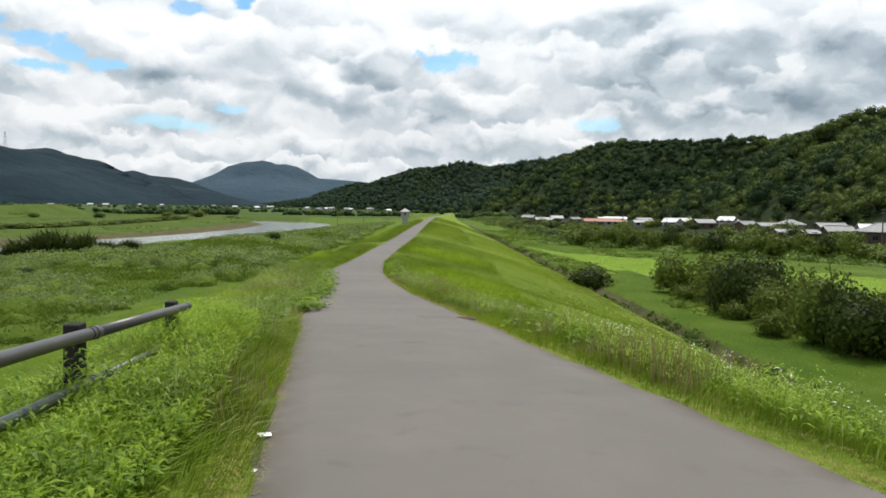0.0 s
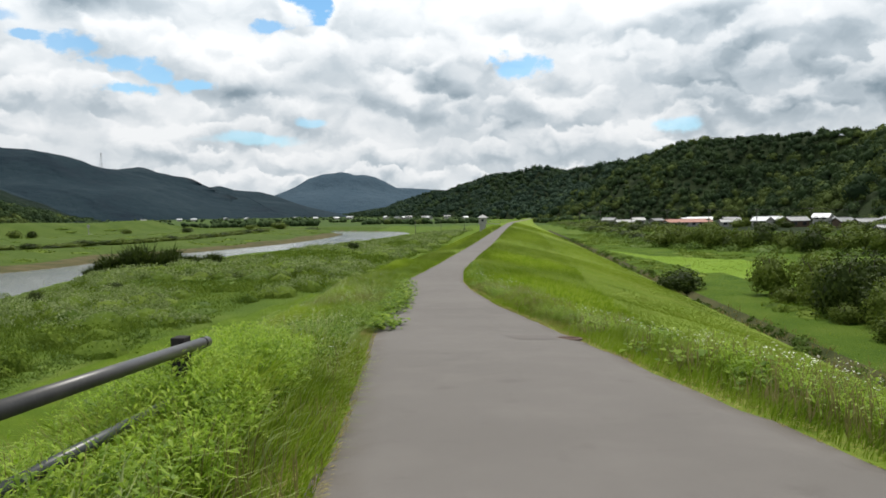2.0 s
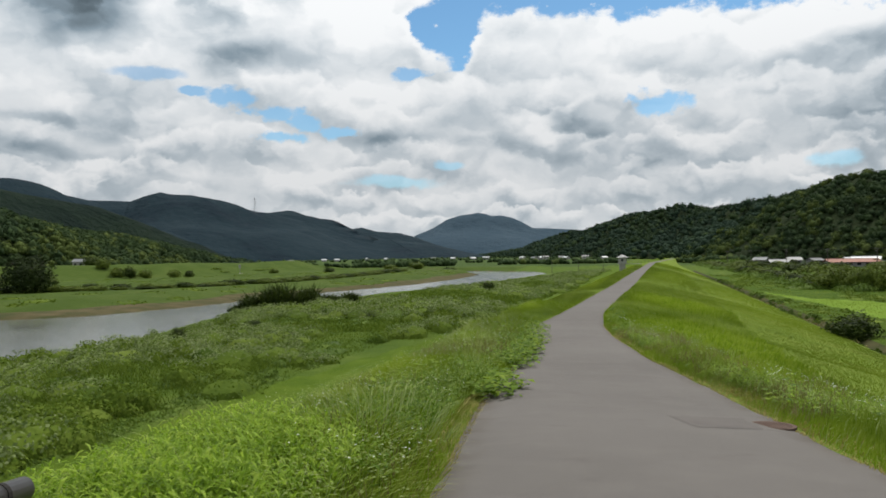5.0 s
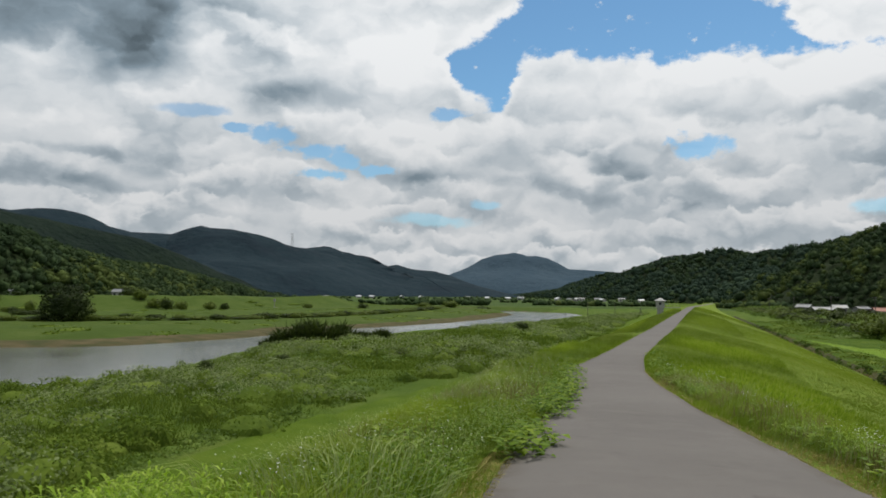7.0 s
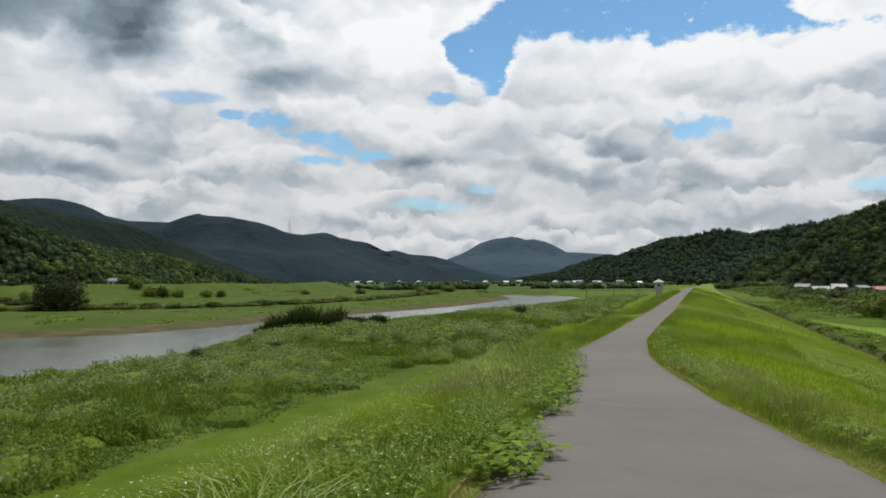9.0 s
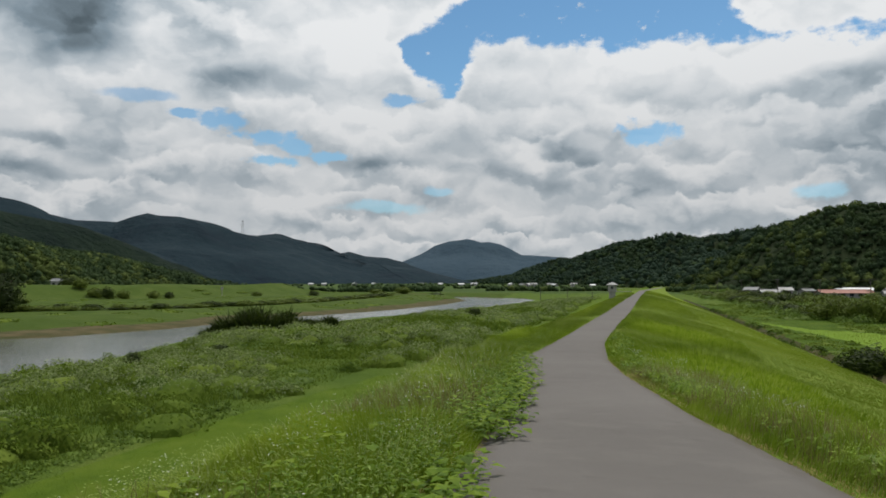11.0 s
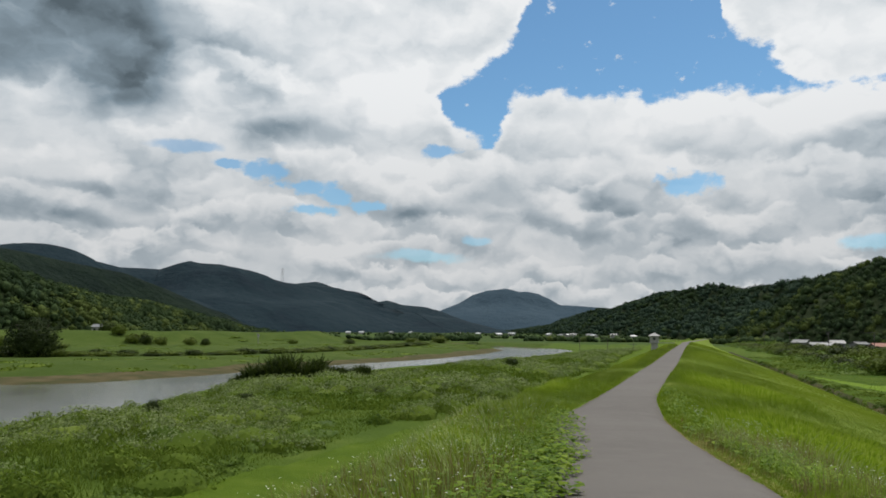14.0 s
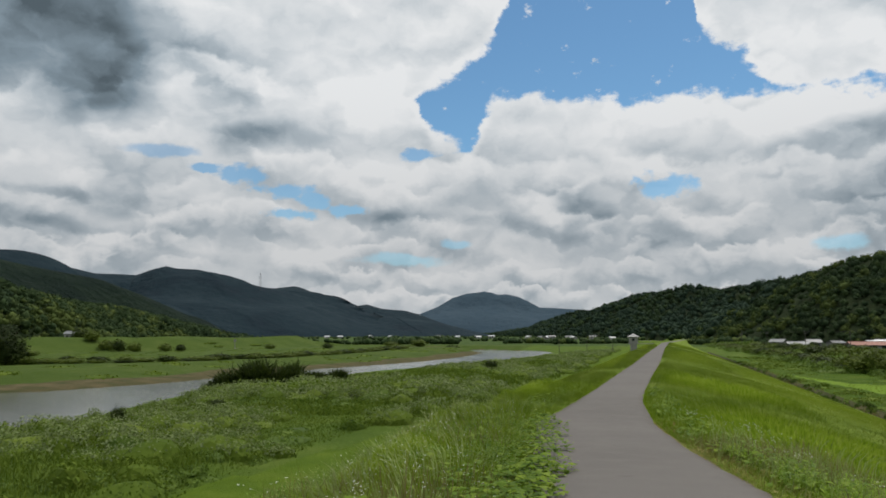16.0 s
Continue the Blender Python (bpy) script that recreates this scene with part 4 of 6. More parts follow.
# ---- grass and weeds ----
def blades(roots, height, width, lean, seed, droop=0.35):
    """Bent blades of three triangles each: arrays of vertices and faces."""
    n, r = len(roots), np.random.default_rng(seed)
    a = r.uniform(0, 2 * np.pi, n)
    side = np.stack([np.cos(a), np.sin(a), np.zeros(n)], 1) * (width / 2)[:, None]
    b = r.uniform(0, 2 * np.pi, n)
    out = np.stack([np.cos(b), np.sin(b), np.zeros(n)], 1) * (lean * height)[:, None]
    up = np.zeros((n, 3))
    up[:, 2] = height
    mid = roots + up * 0.55 + out * 0.35
    tip = roots + up * (1 - droop * lean[:, None]) + out
    V = np.stack([roots - side, roots + side, mid - side * 0.75, mid + side * 0.75, tip], 1).reshape(-1, 3)
    k = np.arange(n)[:, None] * 5
    F = np.concatenate([k + [0, 1, 3], k + [0, 3, 2], k + [2, 3, 4]], 1).reshape(-1, 3)
    return V, F


def leaves(base, way, length, width, droop=0.3):
    """Pointed leaves of two triangles: from base along way."""
    n = len(base)
    side = np.cross(way, (0, 0, 1.0))
    side /= np.linalg.norm(side, axis=1)[:, None] + 1e-6
    L, W = length[:, None], width[:, None]
    mid = base + way * L * 0.5
    tip = base + way * L - np.array((0, 0, 1.0)) * L * droop
    V = np.stack([base, mid - side * W / 2, mid + side * W / 2, tip], 1).reshape(-1, 3)
    k = np.arange(n)[:, None] * 4
    return V, np.concatenate([k + [0, 1, 2], k + [1, 3, 2]], 1).reshape(-1, 3)


def spread(count, y0, y1, place, seed, bias=1.0):
    """Random roots on the land: place(y, u) gives x; more of them near y0 when bias is above 1."""
    r = np.random.default_rng(seed)
    y = y0 + (y1 - y0) * r.random(count) ** bias
    x = place(y, r.random(count))
    return np.stack([x, y, land(x, y)], 1)


def stuff(name, V, F, mat, label, category="grass"):
    return tagged(new(name, np_mesh(name, V, F, mat)), label, category, kind="stuff")


def grass(name, roots, h, w, mat, label, seed, lean=(0.1, 0.6), vary=0.5, clumps=0.9):
    r = np.random.default_rng(seed)
    n = len(roots)
    clump = 0.55 + 0.9 * lattice(roots[:, 0], roots[:, 1], clumps, seed)
    away = np.maximum(edge_l(roots[:, 1]) - roots[:, 0], roots[:, 0] - edge_r(roots[:, 1]))
    H = h * clump * r.uniform(1 - vary, 1 + vary, n) * np.clip(0.35 + away / 0.9, 0.35, 1) * np.clip(1.6 - (away - 1.6) / 2.4 * (roots[:, 0] < edge_l(roots[:, 1])), 0.55, 1)
    V, F = blades(roots, H, w * r.uniform(0.6, 1.4, n), r.uniform(*lean, n), seed)
    return stuff(name, V, F, mat, label)


def stems(name, roots, h, mat, label, seed, count=14, leaf=0.11, wide=0.028):
    """Leafy weed stems: each a thin stalk with pointed leaves all the way up."""
    r = np.random.default_rng(seed)
    n = len(roots)
    H = h * r.uniform(0.6, 1.25, n) * (0.6 + 0.8 * lattice(roots[:, 0], roots[:, 1], 0.8, seed))
    sway = r.normal(0, 0.12, (n, 2)) * H[:, None]
    Vs, Fs = blades(roots, H, np.full(n, 0.008), np.full(n, 0.12), seed)
    t = np.tile(np.linspace(0.25, 1.0, count), (n, 1)) + r.uniform(-0.03, 0.03, (n, count))
    base = np.repeat(roots[:, None], count, 1) + 0
    base[:, :, 2] += t * H[:, None]
    base[:, :, :2] += sway[:, None] * t[:, :, None]
    a = r.uniform(0, 6.283, (n, 1)) + np.arange(count) * 2.4
    up = r.uniform(0.2, 1.3, (n, count))
    way = np.stack([np.cos(a), np.sin(a), up], -1)
    way /= np.linalg.norm(way, axis=-1)[..., None]
    L = leaf * (1.25 - 0.75 * t) * r.uniform(0.7, 1.4, (n, count))
    V, F = leaves(base.reshape(-1, 3), way.reshape(-1, 3), L.ravel(), np.maximum(L.ravel() * wide / leaf, 0.004) * r.uniform(0.7, 1.3, n * count))
    return stuff(name, np.vstack([Vs, V]), np.vstack([Fs, F + len(Vs)]), mat, label, "weeds")


left_verge = lambda y, u: edge_l(y) + 0.04 - (shoulder(y) + 1.3) * u ** 1.05
right_verge = lambda y, u: edge_r(y) - 0.04 + 2.9 * u
far_verge = lambda y, u: edge_r(y) - 0.04 + 9.0 * u ** 2
rim_l = lambda y, u: edge_l(y) + 0.10 - 0.35 * u
rim_r = lambda y, u: edge_r(y) - 0.10 + 0.35 * u
UNCUT_L = "tall uncut grass along the river side of the path"
UNCUT_R = "uncut grass along the land side of the path"
grass("tall_grass", spread(52000, 1.2, 26, left_verge, 1, 1.35), 0.25, 0.013, M["blade"], UNCUT_L, 1, (0.05, 0.85), 0.7, 0.5)
grass("tall_grass", spread(26000, 22, 60, left_verge, 2, 1.3), 0.38, 0.03, M["blade"], UNCUT_L, 2, (0.05, 0.8), 0.7)
grass("tall_grass", spread(18000, 60, 240, left_verge, 8, 1.5), 0.4, 0.08, M["short"], UNCUT_L, 8)
grass("tall_grass", spread(46000, 3.0, 30, right_verge, 3, 1.25), 0.31, 0.014, M["blade"], UNCUT_R, 3, (0.05, 0.85), 0.7, 0.5)
grass("tall_grass", spread(24000, 28, 80, far_verge, 4, 1.3), 0.28, 0.035, M["blade"], UNCUT_R, 4, (0.05, 0.8), 0.7)
grass("tall_grass", spread(16000, 80, 330, far_verge, 9, 1.5), 0.25, 0.08, M["short"], UNCUT_R, 9)
slope_r = lambda y, u: edge_r(y) + 0.3 + (19.5 - edge_r(y)) * u
slope_l = lambda y, u: edge_l(y) - shoulder(y) - 1.0 + (strip_edge(y) + 0.3 - edge_l(y) + shoulder(y) + 1.0) * u
MOWN = "mown bright green grass on the dike slope"
grass("short_grass", spread(90000, 6, 110, slope_r, 5, 1.6), 0.11, 0.026, M["short"], MOWN, 5, clumps=2.0)
grass("short_grass", spread(40000, 55, 330, slope_r, 6, 1.5), 0.12, 0.08, M["short"], MOWN, 6, clumps=4.0)
grass("short_grass", spread(36000, 16, 240, slope_l, 7, 1.6), 0.12, 0.04, M["meadow"], "mown grass strip at the foot of the dike", 7, clumps=3.0)
# thinner grass behind the start of the walk
grass("short_grass", spread(26000, -14, 6.5, slope_r, 91), 0.17, 0.035, M["short"], MOWN, 91, clumps=2.0)
grass("tall_grass", spread(9000, -8, 3.2, right_verge, 92), 0.22, 0.02, M["blade"], UNCUT_R, 92, (0.1, 1.0))
grass("tall_grass", spread(7000, -8, 1.5, left_verge, 93), 0.24, 0.02, M["blade"], UNCUT_L, 93, (0.1, 1.0))
# pale blades and brown seed heads stand above the rest
grass("pale_grass", spread(1700, 11, 46, left_verge, 11, 1.2), 0.48, 0.018, M["pale"], "pale grass tips along the dike edge", 11, (0.2, 1.1))
grass("pale_grass", spread(800, 12, 60, lambda y, u: edge_l(y) - shoulder(y) + 0.3 - 1.2 * u, 12), 0.55, 0.024, M["pale"], "pale grass tips along the dike edge", 12, (0.2, 1.1))
grass("pale_grass", spread(1800, 4, 40, right_verge, 13), 0.5, 0.014, M["pale"], "pale grass tips beside the path", 13, (0.2, 0.9))
patchy = lambda roots, size, share, seed: roots[fractal(roots[:, 0], roots[:, 1], size, seed, 3) > 1 - share]
BROWN = "brown grass seed heads beside the path"
grass("seed_grass", patchy(spread(11000, 7, 44, left_verge, 14, 1.15), 3.2, 0.47, 14), 0.40, 0.010, M["seed"], BROWN, 14, (0.05, 0.4))
grass("seed_grass", patchy(spread(24000, 3, 40, lambda y, u: edge_r(y) + 0.15 + 2.5 * u, 15, 1.15), 2.6, 0.49, 15), 0.36, 0.010, M["seed"], BROWN, 15, (0.05, 0.4))
STRAW = "dry yellow clippings at the asphalt edge"
grass("dry_grass", spread(9000, 1.5, 30, rim_l, 16, 1.2), 0.09, 0.014, M["straw"], STRAW, 16, (0.8, 2.2))
grass("dry_grass", spread(9500, 3, 44, lambda y, u: edge_r(y) - 0.10 + 0.55 * u ** 1.4, 17, 1.2), 0.11, 0.014, M["straw"], STRAW, 17, (0.6, 2.0))
# leafy weeds
near_weeds = lambda y, u: edge_l(y) - 0.45 - 1.9 * u ** 0.85
CROWD = "leafy green weeds crowding the fence"
AMONG = "leafy weeds among the grass beside the path"
stems("weeds", spread(650, 8.2, 12.0, lambda y, u: edge_l(y) - 0.7 - 1.3 * u, 24), 0.46, M["weed"], CROWD, 24, 14, 0.17, 0.027)
grass("arching_grass", spread(1400, 1.6, 16, left_verge, 18), 0.46, 0.015, M["pale"], "arching long pale grass blades near the fence", 18, (0.5, 1.5))
grass("arching_grass", spread(6500, 1.4, 14, left_verge, 19), 0.40, 0.017, M["blade"], "arching long grass blades near the fence", 19, (0.4, 1.5))
stems("weeds", spread(2900, 1.6, 14, near_weeds, 21, 1.05), 0.42, M["weed"], CROWD, 21, 15, 0.17, 0.025)
stems("weeds", patchy(spread(1500, 1.6, 12, near_weeds, 25), 1.4, 0.45, 25), 0.46, M["weed_deep"], "darker leafy weeds beside the fence", 25, 14, 0.15, 0.030)
stems("weeds", patchy(spread(2600, 13, 44, lambda y, u: edge_l(y) - 0.2 - 2.6 * u, 22, 1.2), 2.4, 0.5, 22), 0.38, M["weed_deep"], AMONG, 22, 11, 0.12, 0.028)
stems("weeds", patchy(spread(4600, 3.0, 42, lambda y, u: edge_r(y) + 0.35 + 2.4 * u, 23, 1.3), 1.8, 0.5, 23), 0.36, M["weed"], AMONG, 23, 12, 0.12, 0.024)
stems("weeds", patchy(spread(1300, 3.0, 42, lambda y, u: edge_r(y) + 0.5 + 2.2 * u, 26, 1.3), 1.5, 0.42, 26), 0.42, M["weed_deep"], "darker leafy weeds among the grass", 26, 12, 0.12, 0.028)


down_slope = lambda y, u: edge_r(y) + 2.0 + 4.8 * u ** 1.7


def thinned(roots, y0, y1, seed):
    """Fewer and fewer roots towards y1, in uneven patches."""
    r = np.random.default_rng(seed)
    keep = np.clip((y1 - roots[:, 1]) / (y1 - y0), 0, 1) + 0.7 * (fractal(roots[:, 0], roots[:, 1], 2.5, seed, 3) - 0.5)
    return roots[keep > r.random(len(roots)) * 0.8]


grass("tall_grass", thinned(spread(19000, -3, 20, down_slope, 94), 9, 20, 94), 0.34, 0.018, M["blade"], UNCUT_R, 94, (0.05, 0.8), 0.7)
stems("weeds", patchy(thinned(spread(3600, 0, 20, down_slope, 95), 9, 20, 96), 2.2, 0.52, 95), 0.46, M["weed_deep"], "darker leafy weeds on the dike slope", 95, 12, 0.13, 0.030)
fence_row = lambda y, u: -2.80 - 0.107 * (y - 10.5) + 0.5 * (u - 0.35)
grass("arching_grass", spread(3000, 1.8, 11.2, fence_row, 96), 0.44, 0.016, M["blade"], "long grass growing through the fence", 96, (0.3, 1.2))
stems("weeds", spread(700, 1.8, 11.2, fence_row, 97), 0.46, M["weed"], CROWD, 97, 15, 0.16, 0.026)


def tuft_of(name, x, y, count, length, mat, label, seed, width=0.02, radius=0.12):
    r = np.random.default_rng(seed)
    root = np.stack([x + r.normal(0, radius, count), y + r.normal(0, radius, count), np.zeros(count)], 1)
    root[:, 2] = land(root[:, 0], root[:, 1])
    V, F = blades(root, length * r.uniform(0.6, 1.1, count), width * r.uniform(0.7, 1.3, count), r.uniform(0.3, 1.0, count), seed, 0.5)
    return stuff(name, V, F, mat, label)


for k, (x, y, n, length) in enumerate([(-2.05, 7.2, 26, 0.85), (-2.75, 8.4, 18, 0.7), (-1.75, 5.2, 30, 0.6), (-2.6, 5.0, 40, 0.75), (-2.9, 4.2, 40, 0.8), (-1.5, 4.3, 40, 0.5)]):
    tuft_of("grass_tuft", x, y, n, length, M["pale"] if k < 2 else M["blade"], "arching tuft of long grass near the fence", 30 + k, 0.011)


def broad_weeds(name, spots, seed, size=0.10, top=0.36, label="broad-leaved creeper spilling onto the asphalt"):
    """Creeping broad leaves round spots of (x, y, reach, leaves)."""
    r = np.random.default_rng(seed)
    B, Wy, L = [], [], []
    for x, y, reach, n in spots:
        d = r.normal(0, 0.45, (n, 2))
        d *= (reach * np.minimum(1, 0.8 / np.maximum(np.hypot(*d.T), 1e-6)))[:, None]
        p = np.stack([x + d[:, 0], y + d[:, 1] * 1.3, np.zeros(n)], 1)
        inside = p[:, 0] - edge_l(p[:, 1])
        p[:, 2] = np.maximum(land(p[:, 0], p[:, 1]), crest(p[:, 1]) + 0.02 * (inside > 0)) + r.random(n) ** 1.3 * top * np.clip(1 - np.hypot(*d.T) / (reach * 1.3), 0.12, 1)
        a = r.uniform(0, 6.283, n)
        w = np.stack([np.cos(a), np.sin(a), r.uniform(-0.1, 0.5, n)], 1)
        B.append(p), Wy.append(w / np.linalg.norm(w, axis=1)[:, None]), L.append(size * (0.35 + 1.15 * r.random(n) ** 1.6))
    L = np.concatenate(L)
    V, F = leaves(np.vstack(B), np.vstack(Wy), L, L * 0.8, 0.28)
    return stuff(name, V, F, M["creeper"], label, "weeds")


r0 = np.random.default_rng(40)
lobe = [(edge_l(y) + 0.18 + 0.12 * math.sin(y * 5), y, 0.42, 120) for y in (19.4, 19.9, 20.5, 21.2, 22.2)]
lobe += [(edge_l(y) + 0.06 + 0.24 * math.sin(y * 3.1), y, 0.42, 130) for y in np.arange(25.0, 33.5, 0.45)]
lobe += [(edge_l(y) + 0.15 + 0.2 * math.sin(y * 2.3), y, 0.6, 110) for y in np.arange(33.5, 43.5, 0.9)]
lobe += [(edge_l(y) - 0.5 - 1.2 * r0.random(), y, 0.6, 60) for y in np.arange(19, 60, 0.8)]
broad_weeds("creeper", lobe, 41, 0.125)
broad_weeds("creeper", [(edge_r(y) + 0.35 + 0.5 * r0.random(), y, 0.45, 60) for y in np.arange(12, 60, 1.3)], 42, 0.12, 0.32, "broad-leaved weeds at the edge of the asphalt")


def flowers(name, roots, h, seed, size=0.035, heads=4, mat="petal", label="small white daisies above the grass"):
    r = np.random.default_rng(seed)
    n = len(roots) * heads
    p = np.repeat(roots, heads, 0) + np.stack([r.normal(0, 0.07, n), r.normal(0, 0.07, n), h * r.uniform(0.7, 1.15, n)], 1)
    a = r.uniform(0, 6.283, n)
    V, F = [], []
    for k in range(2):
        w = np.stack([np.cos(a + k * 1.57), np.sin(a + k * 1.57), r.uniform(-0.15, 0.3, n)], 1)
        v, f = leaves(p - w * size * 0.5, w, np.full(n, size), np.full(n, size * 0.6), 0.05)
        V.append(v), F.append(f + k * len(v))
    return stuff(name, np.vstack(V), np.vstack(F), M[mat], label, "flowers")


def patches(roots, size, share, seed):
    return roots[lattice(roots[:, 0], roots[:, 1], size, seed) > 1 - share]


def clumps_of(spots, seed, reach=0.32):
    """Roots in clumps round (x, y, count)."""
    r = np.random.default_rng(seed)
    p = np.vstack([np.stack([r.normal(x, reach, n), r.normal(y, reach * 1.4, n)], 1) for x, y, n in spots])
    return np.stack([p[:, 0], p[:, 1], land(p[:, 0], p[:, 1])], 1)


flowers("daisies", patches(spread(420, 10, 46, left_verge, 51), 1.6, 0.4, 5), 0.44, 51, 0.022, 3)
flowers("daisies", patches(spread(420, 5, 46, lambda y, u: edge_r(y) + 0.8 + 2.0 * u, 52), 1.3, 0.4, 6), 0.46, 52, 0.036, 4)
flowers("daisies", spread(90, 25, 44, lambda y, u: edge_l(y) - 0.6 - 2.6 * u, 53), 0.5, 53, 0.034, 3)
r1 = random.Random(57)
flowers("daisies", clumps_of([(float(edge_r(y)) + r1.uniform(1.0, 2.6), y, r1.randint(8, 20)) for y in (6.2, 7.4, 8.6, 10.2, 11.4, 12.6, 15.0, 17.5, 21.0, 26.0, 31.0)], 56), 0.48, 56, 0.028, 4)
flowers("daisies", clumps_of([(float(edge_l(y)) - r1.uniform(0.8, 2.6), y, r1.randint(5, 12)) for y in (15.5, 17.0, 18.6, 20.4, 22.5, 24.4, 26.2, 28.5, 31.0, 34.0, 37.0, 41.0)], 58), 0.44, 58, 0.022, 4)

flowers("seed_heads", patches(spread(5200, 11, 60, left_verge, 54, 1.3), 1.8, 0.55, 7), 0.42, 54, 0.024, 3, "pale", "pale tufted seed heads among the grass")
flowers("seed_heads", patches(spread(3600, 5, 60, right_verge, 55, 1.3), 1.8, 0.5, 8), 0.36, 55, 0.028, 3, "pale", "pale tufted seed heads among the grass")

# ---- river meadow ----
def meadow(name, count, y0, y1, x0, x1, h, w, mat, seed, label, keep=None, bias=1.0):
    r = np.random.default_rng(seed)
    x, y = r.uniform(x0, x1, count), y0 + (y1 - y0) * r.random(count) ** bias
    c = cover_height(x, y)
    ok = (c > 0.05) if keep is None else keep(x, y, c, r)
    x, y, c = x[ok], y[ok], c[ok]
    root = np.stack([x, y, land(x, y) + 0.05 * c * r.random(len(x))], 1)
    V, F = blades(root, (h + 0.28 * c) * r.uniform(0.5, 1.3, len(x)), w * r.uniform(0.6, 1.4, len(x)), r.uniform(0.2, 1.1, len(x)), seed)
    return stuff(name, V, F, mat, label, "weeds")


LOW = "waist-high weeds covering the river meadow"
meadow("meadow_weeds", 80000, 18, 130, -78, -29, 0.22, 0.06, M["meadow"], 61, LOW, bias=1.2)
meadow("meadow_weeds", 50000, 100, 430, -84, -21, 0.45, 0.28, M["meadow"], 62, LOW, bias=1.3)


def mounds(name, count, cards, y0, y1, size, mats, seed, label, bias=1.3, x_range=(-76, -22), high=(0.7, 1.6), keep=None, broad=(1.1, 3.2)):
    """Bushy weed mounds: low domes of leaves, some of them pale with flowers."""
    r = np.random.default_rng(seed)
    x, y = r.uniform(*x_range, count * 3), y0 + (y1 - y0) * r.random(count * 3) ** bias
    ok = (into_polygon(x, y, RIVER) < np.where(y > 140, -13, -6)) & (lattice(x, y * 0.6, 15, 71) + 0.25 * r.random(count * 3) > 0.42) if keep is None else keep(x, y)
    ok &= x < strip_edge(y) - 0.4 if keep is None else True
    x, y = x[ok][:count], y[ok][:count]
    bm = bmesh.new()
    bmesh.ops.create_icosphere(bm, subdivisions=2, radius=0.74)
    ball = np.array([q.co[:] for q in bm.verts])
    tri = np.array([[q.index for q in t.verts] for t in bm.faces])
    bm.free()
    tri = tri[ball[tri][:, :, 2].max(1) > 0.02]
    V, F, I, base = [], [], [], 0
    for k in range(len(x)):
        v, f = leaf_cards(r, cards, size * r.uniform(0.8, 1.2), 0.76, 1.04, 0.0)
        w, h = r.uniform(*broad), r.uniform(*high)
        stretch = np.array((w, w * r.uniform(0.9, 1.6), h))
        at = np.array((x[k], y[k], float(land(x[k], y[k])) - 0.3))
        c = v.reshape(-1, 4, 3)
        m = c.mean(1, keepdims=True)
        c = c - m + m * stretch + at
        core = ball * (0.86 + 0.22 * r.random(len(ball)))[:, None] * stretch + at
        V += [c.reshape(-1, 3), core]
        F += [f + base, tri + base + len(c) * 4]
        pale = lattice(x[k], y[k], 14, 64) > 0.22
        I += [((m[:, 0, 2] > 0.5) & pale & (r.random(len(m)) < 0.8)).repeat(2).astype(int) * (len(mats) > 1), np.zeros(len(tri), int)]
        base += len(c) * 4 + len(core)
    return tagged(new(name, np_mesh(name, np.vstack(V), np.vstack(F), mats, np.concatenate(I))), label, "weeds", kind="stuff")


MOUND = "bushy weed mounds with pale flowering tops in the meadow"
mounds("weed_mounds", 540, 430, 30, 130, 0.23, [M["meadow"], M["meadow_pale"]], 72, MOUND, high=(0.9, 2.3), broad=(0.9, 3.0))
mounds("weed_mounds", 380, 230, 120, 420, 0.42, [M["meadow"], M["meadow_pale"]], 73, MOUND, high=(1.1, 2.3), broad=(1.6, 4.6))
mounds("weed_edge", 230, 110, 26, 200, 0.2, [M["vine"]], 74, "dark uneven weeds along the edge of the mown strip", 1.2, (-31.4, -29.4), (0.25, 0.6), lambda x, y: (lattice(x * 0.3, y, 5, 75) > 0.3) & (y < 75), (0.5, 1.5))
mounds("dark_weeds", 250, 200, 36, 260, 0.26, [M["vine"]], 76, "darker leafy weeds scattered over the meadow", 1.3, (-74, -31.5), (0.45, 1.0), lambda x, y: (into_polygon(x, y, RIVER) < np.where(y > 140, -10, -4)) & (lattice(x, y * 0.5, 9, 77) > 0.5), (0.8, 2.6))
bank_zone = lambda x, y: (into_polygon(x, y, VILLAGE) > -3) & (into_polygon(x, y, VILLAGE) < 26) & (into_polygon(x, y, PADDY) < -1)
mounds("vines", 620, 170, 60, 300, 0.62, [M["vine"]], 78, "vine-covered thicket on the village bank", 1.0, (30, 150), (0.9, 2.6), bank_zone, (1.6, 4.4))
mounds("vines", 260, 90, 300, 640, 0.95, [M["vine"]], 79, "vine-covered thicket on the village bank", 1.0, (30, 80), (0.9, 2.2), bank_zone, (2.4, 5.0))
mounds("ditch_weeds", 170, 90, 30, 300, 0.3, [M["meadow_dark"]], 80, "dark weeds hanging over the ditch", 1.3, (19.6, 22.6), (0.3, 0.8), lambda x, y: lattice(x, y, 4, 81) > 0.35, (0.4, 1.0))
far_flat = lambda x, y: (into_polygon(x, y, RIVER) < -9) & (to_line(x, y, FAR_LEVEE) > 12) & (lattice(x, y * 0.7, 16, 82) > 0.42)
mounds("bank_weeds", 260, 60, 70, 440, 0.6, [M["meadow"]], 82, "low hummocks of rough grass on the far river bank", 1.0, (-300, -88), (0.2, 0.75), far_flat, (2.0, 5.5))
lowland = lambda x, y, c, r: (into_polygon(x, y, PADDY) < -0.6) & (into_polygon(x, y, VILLAGE) < 12)
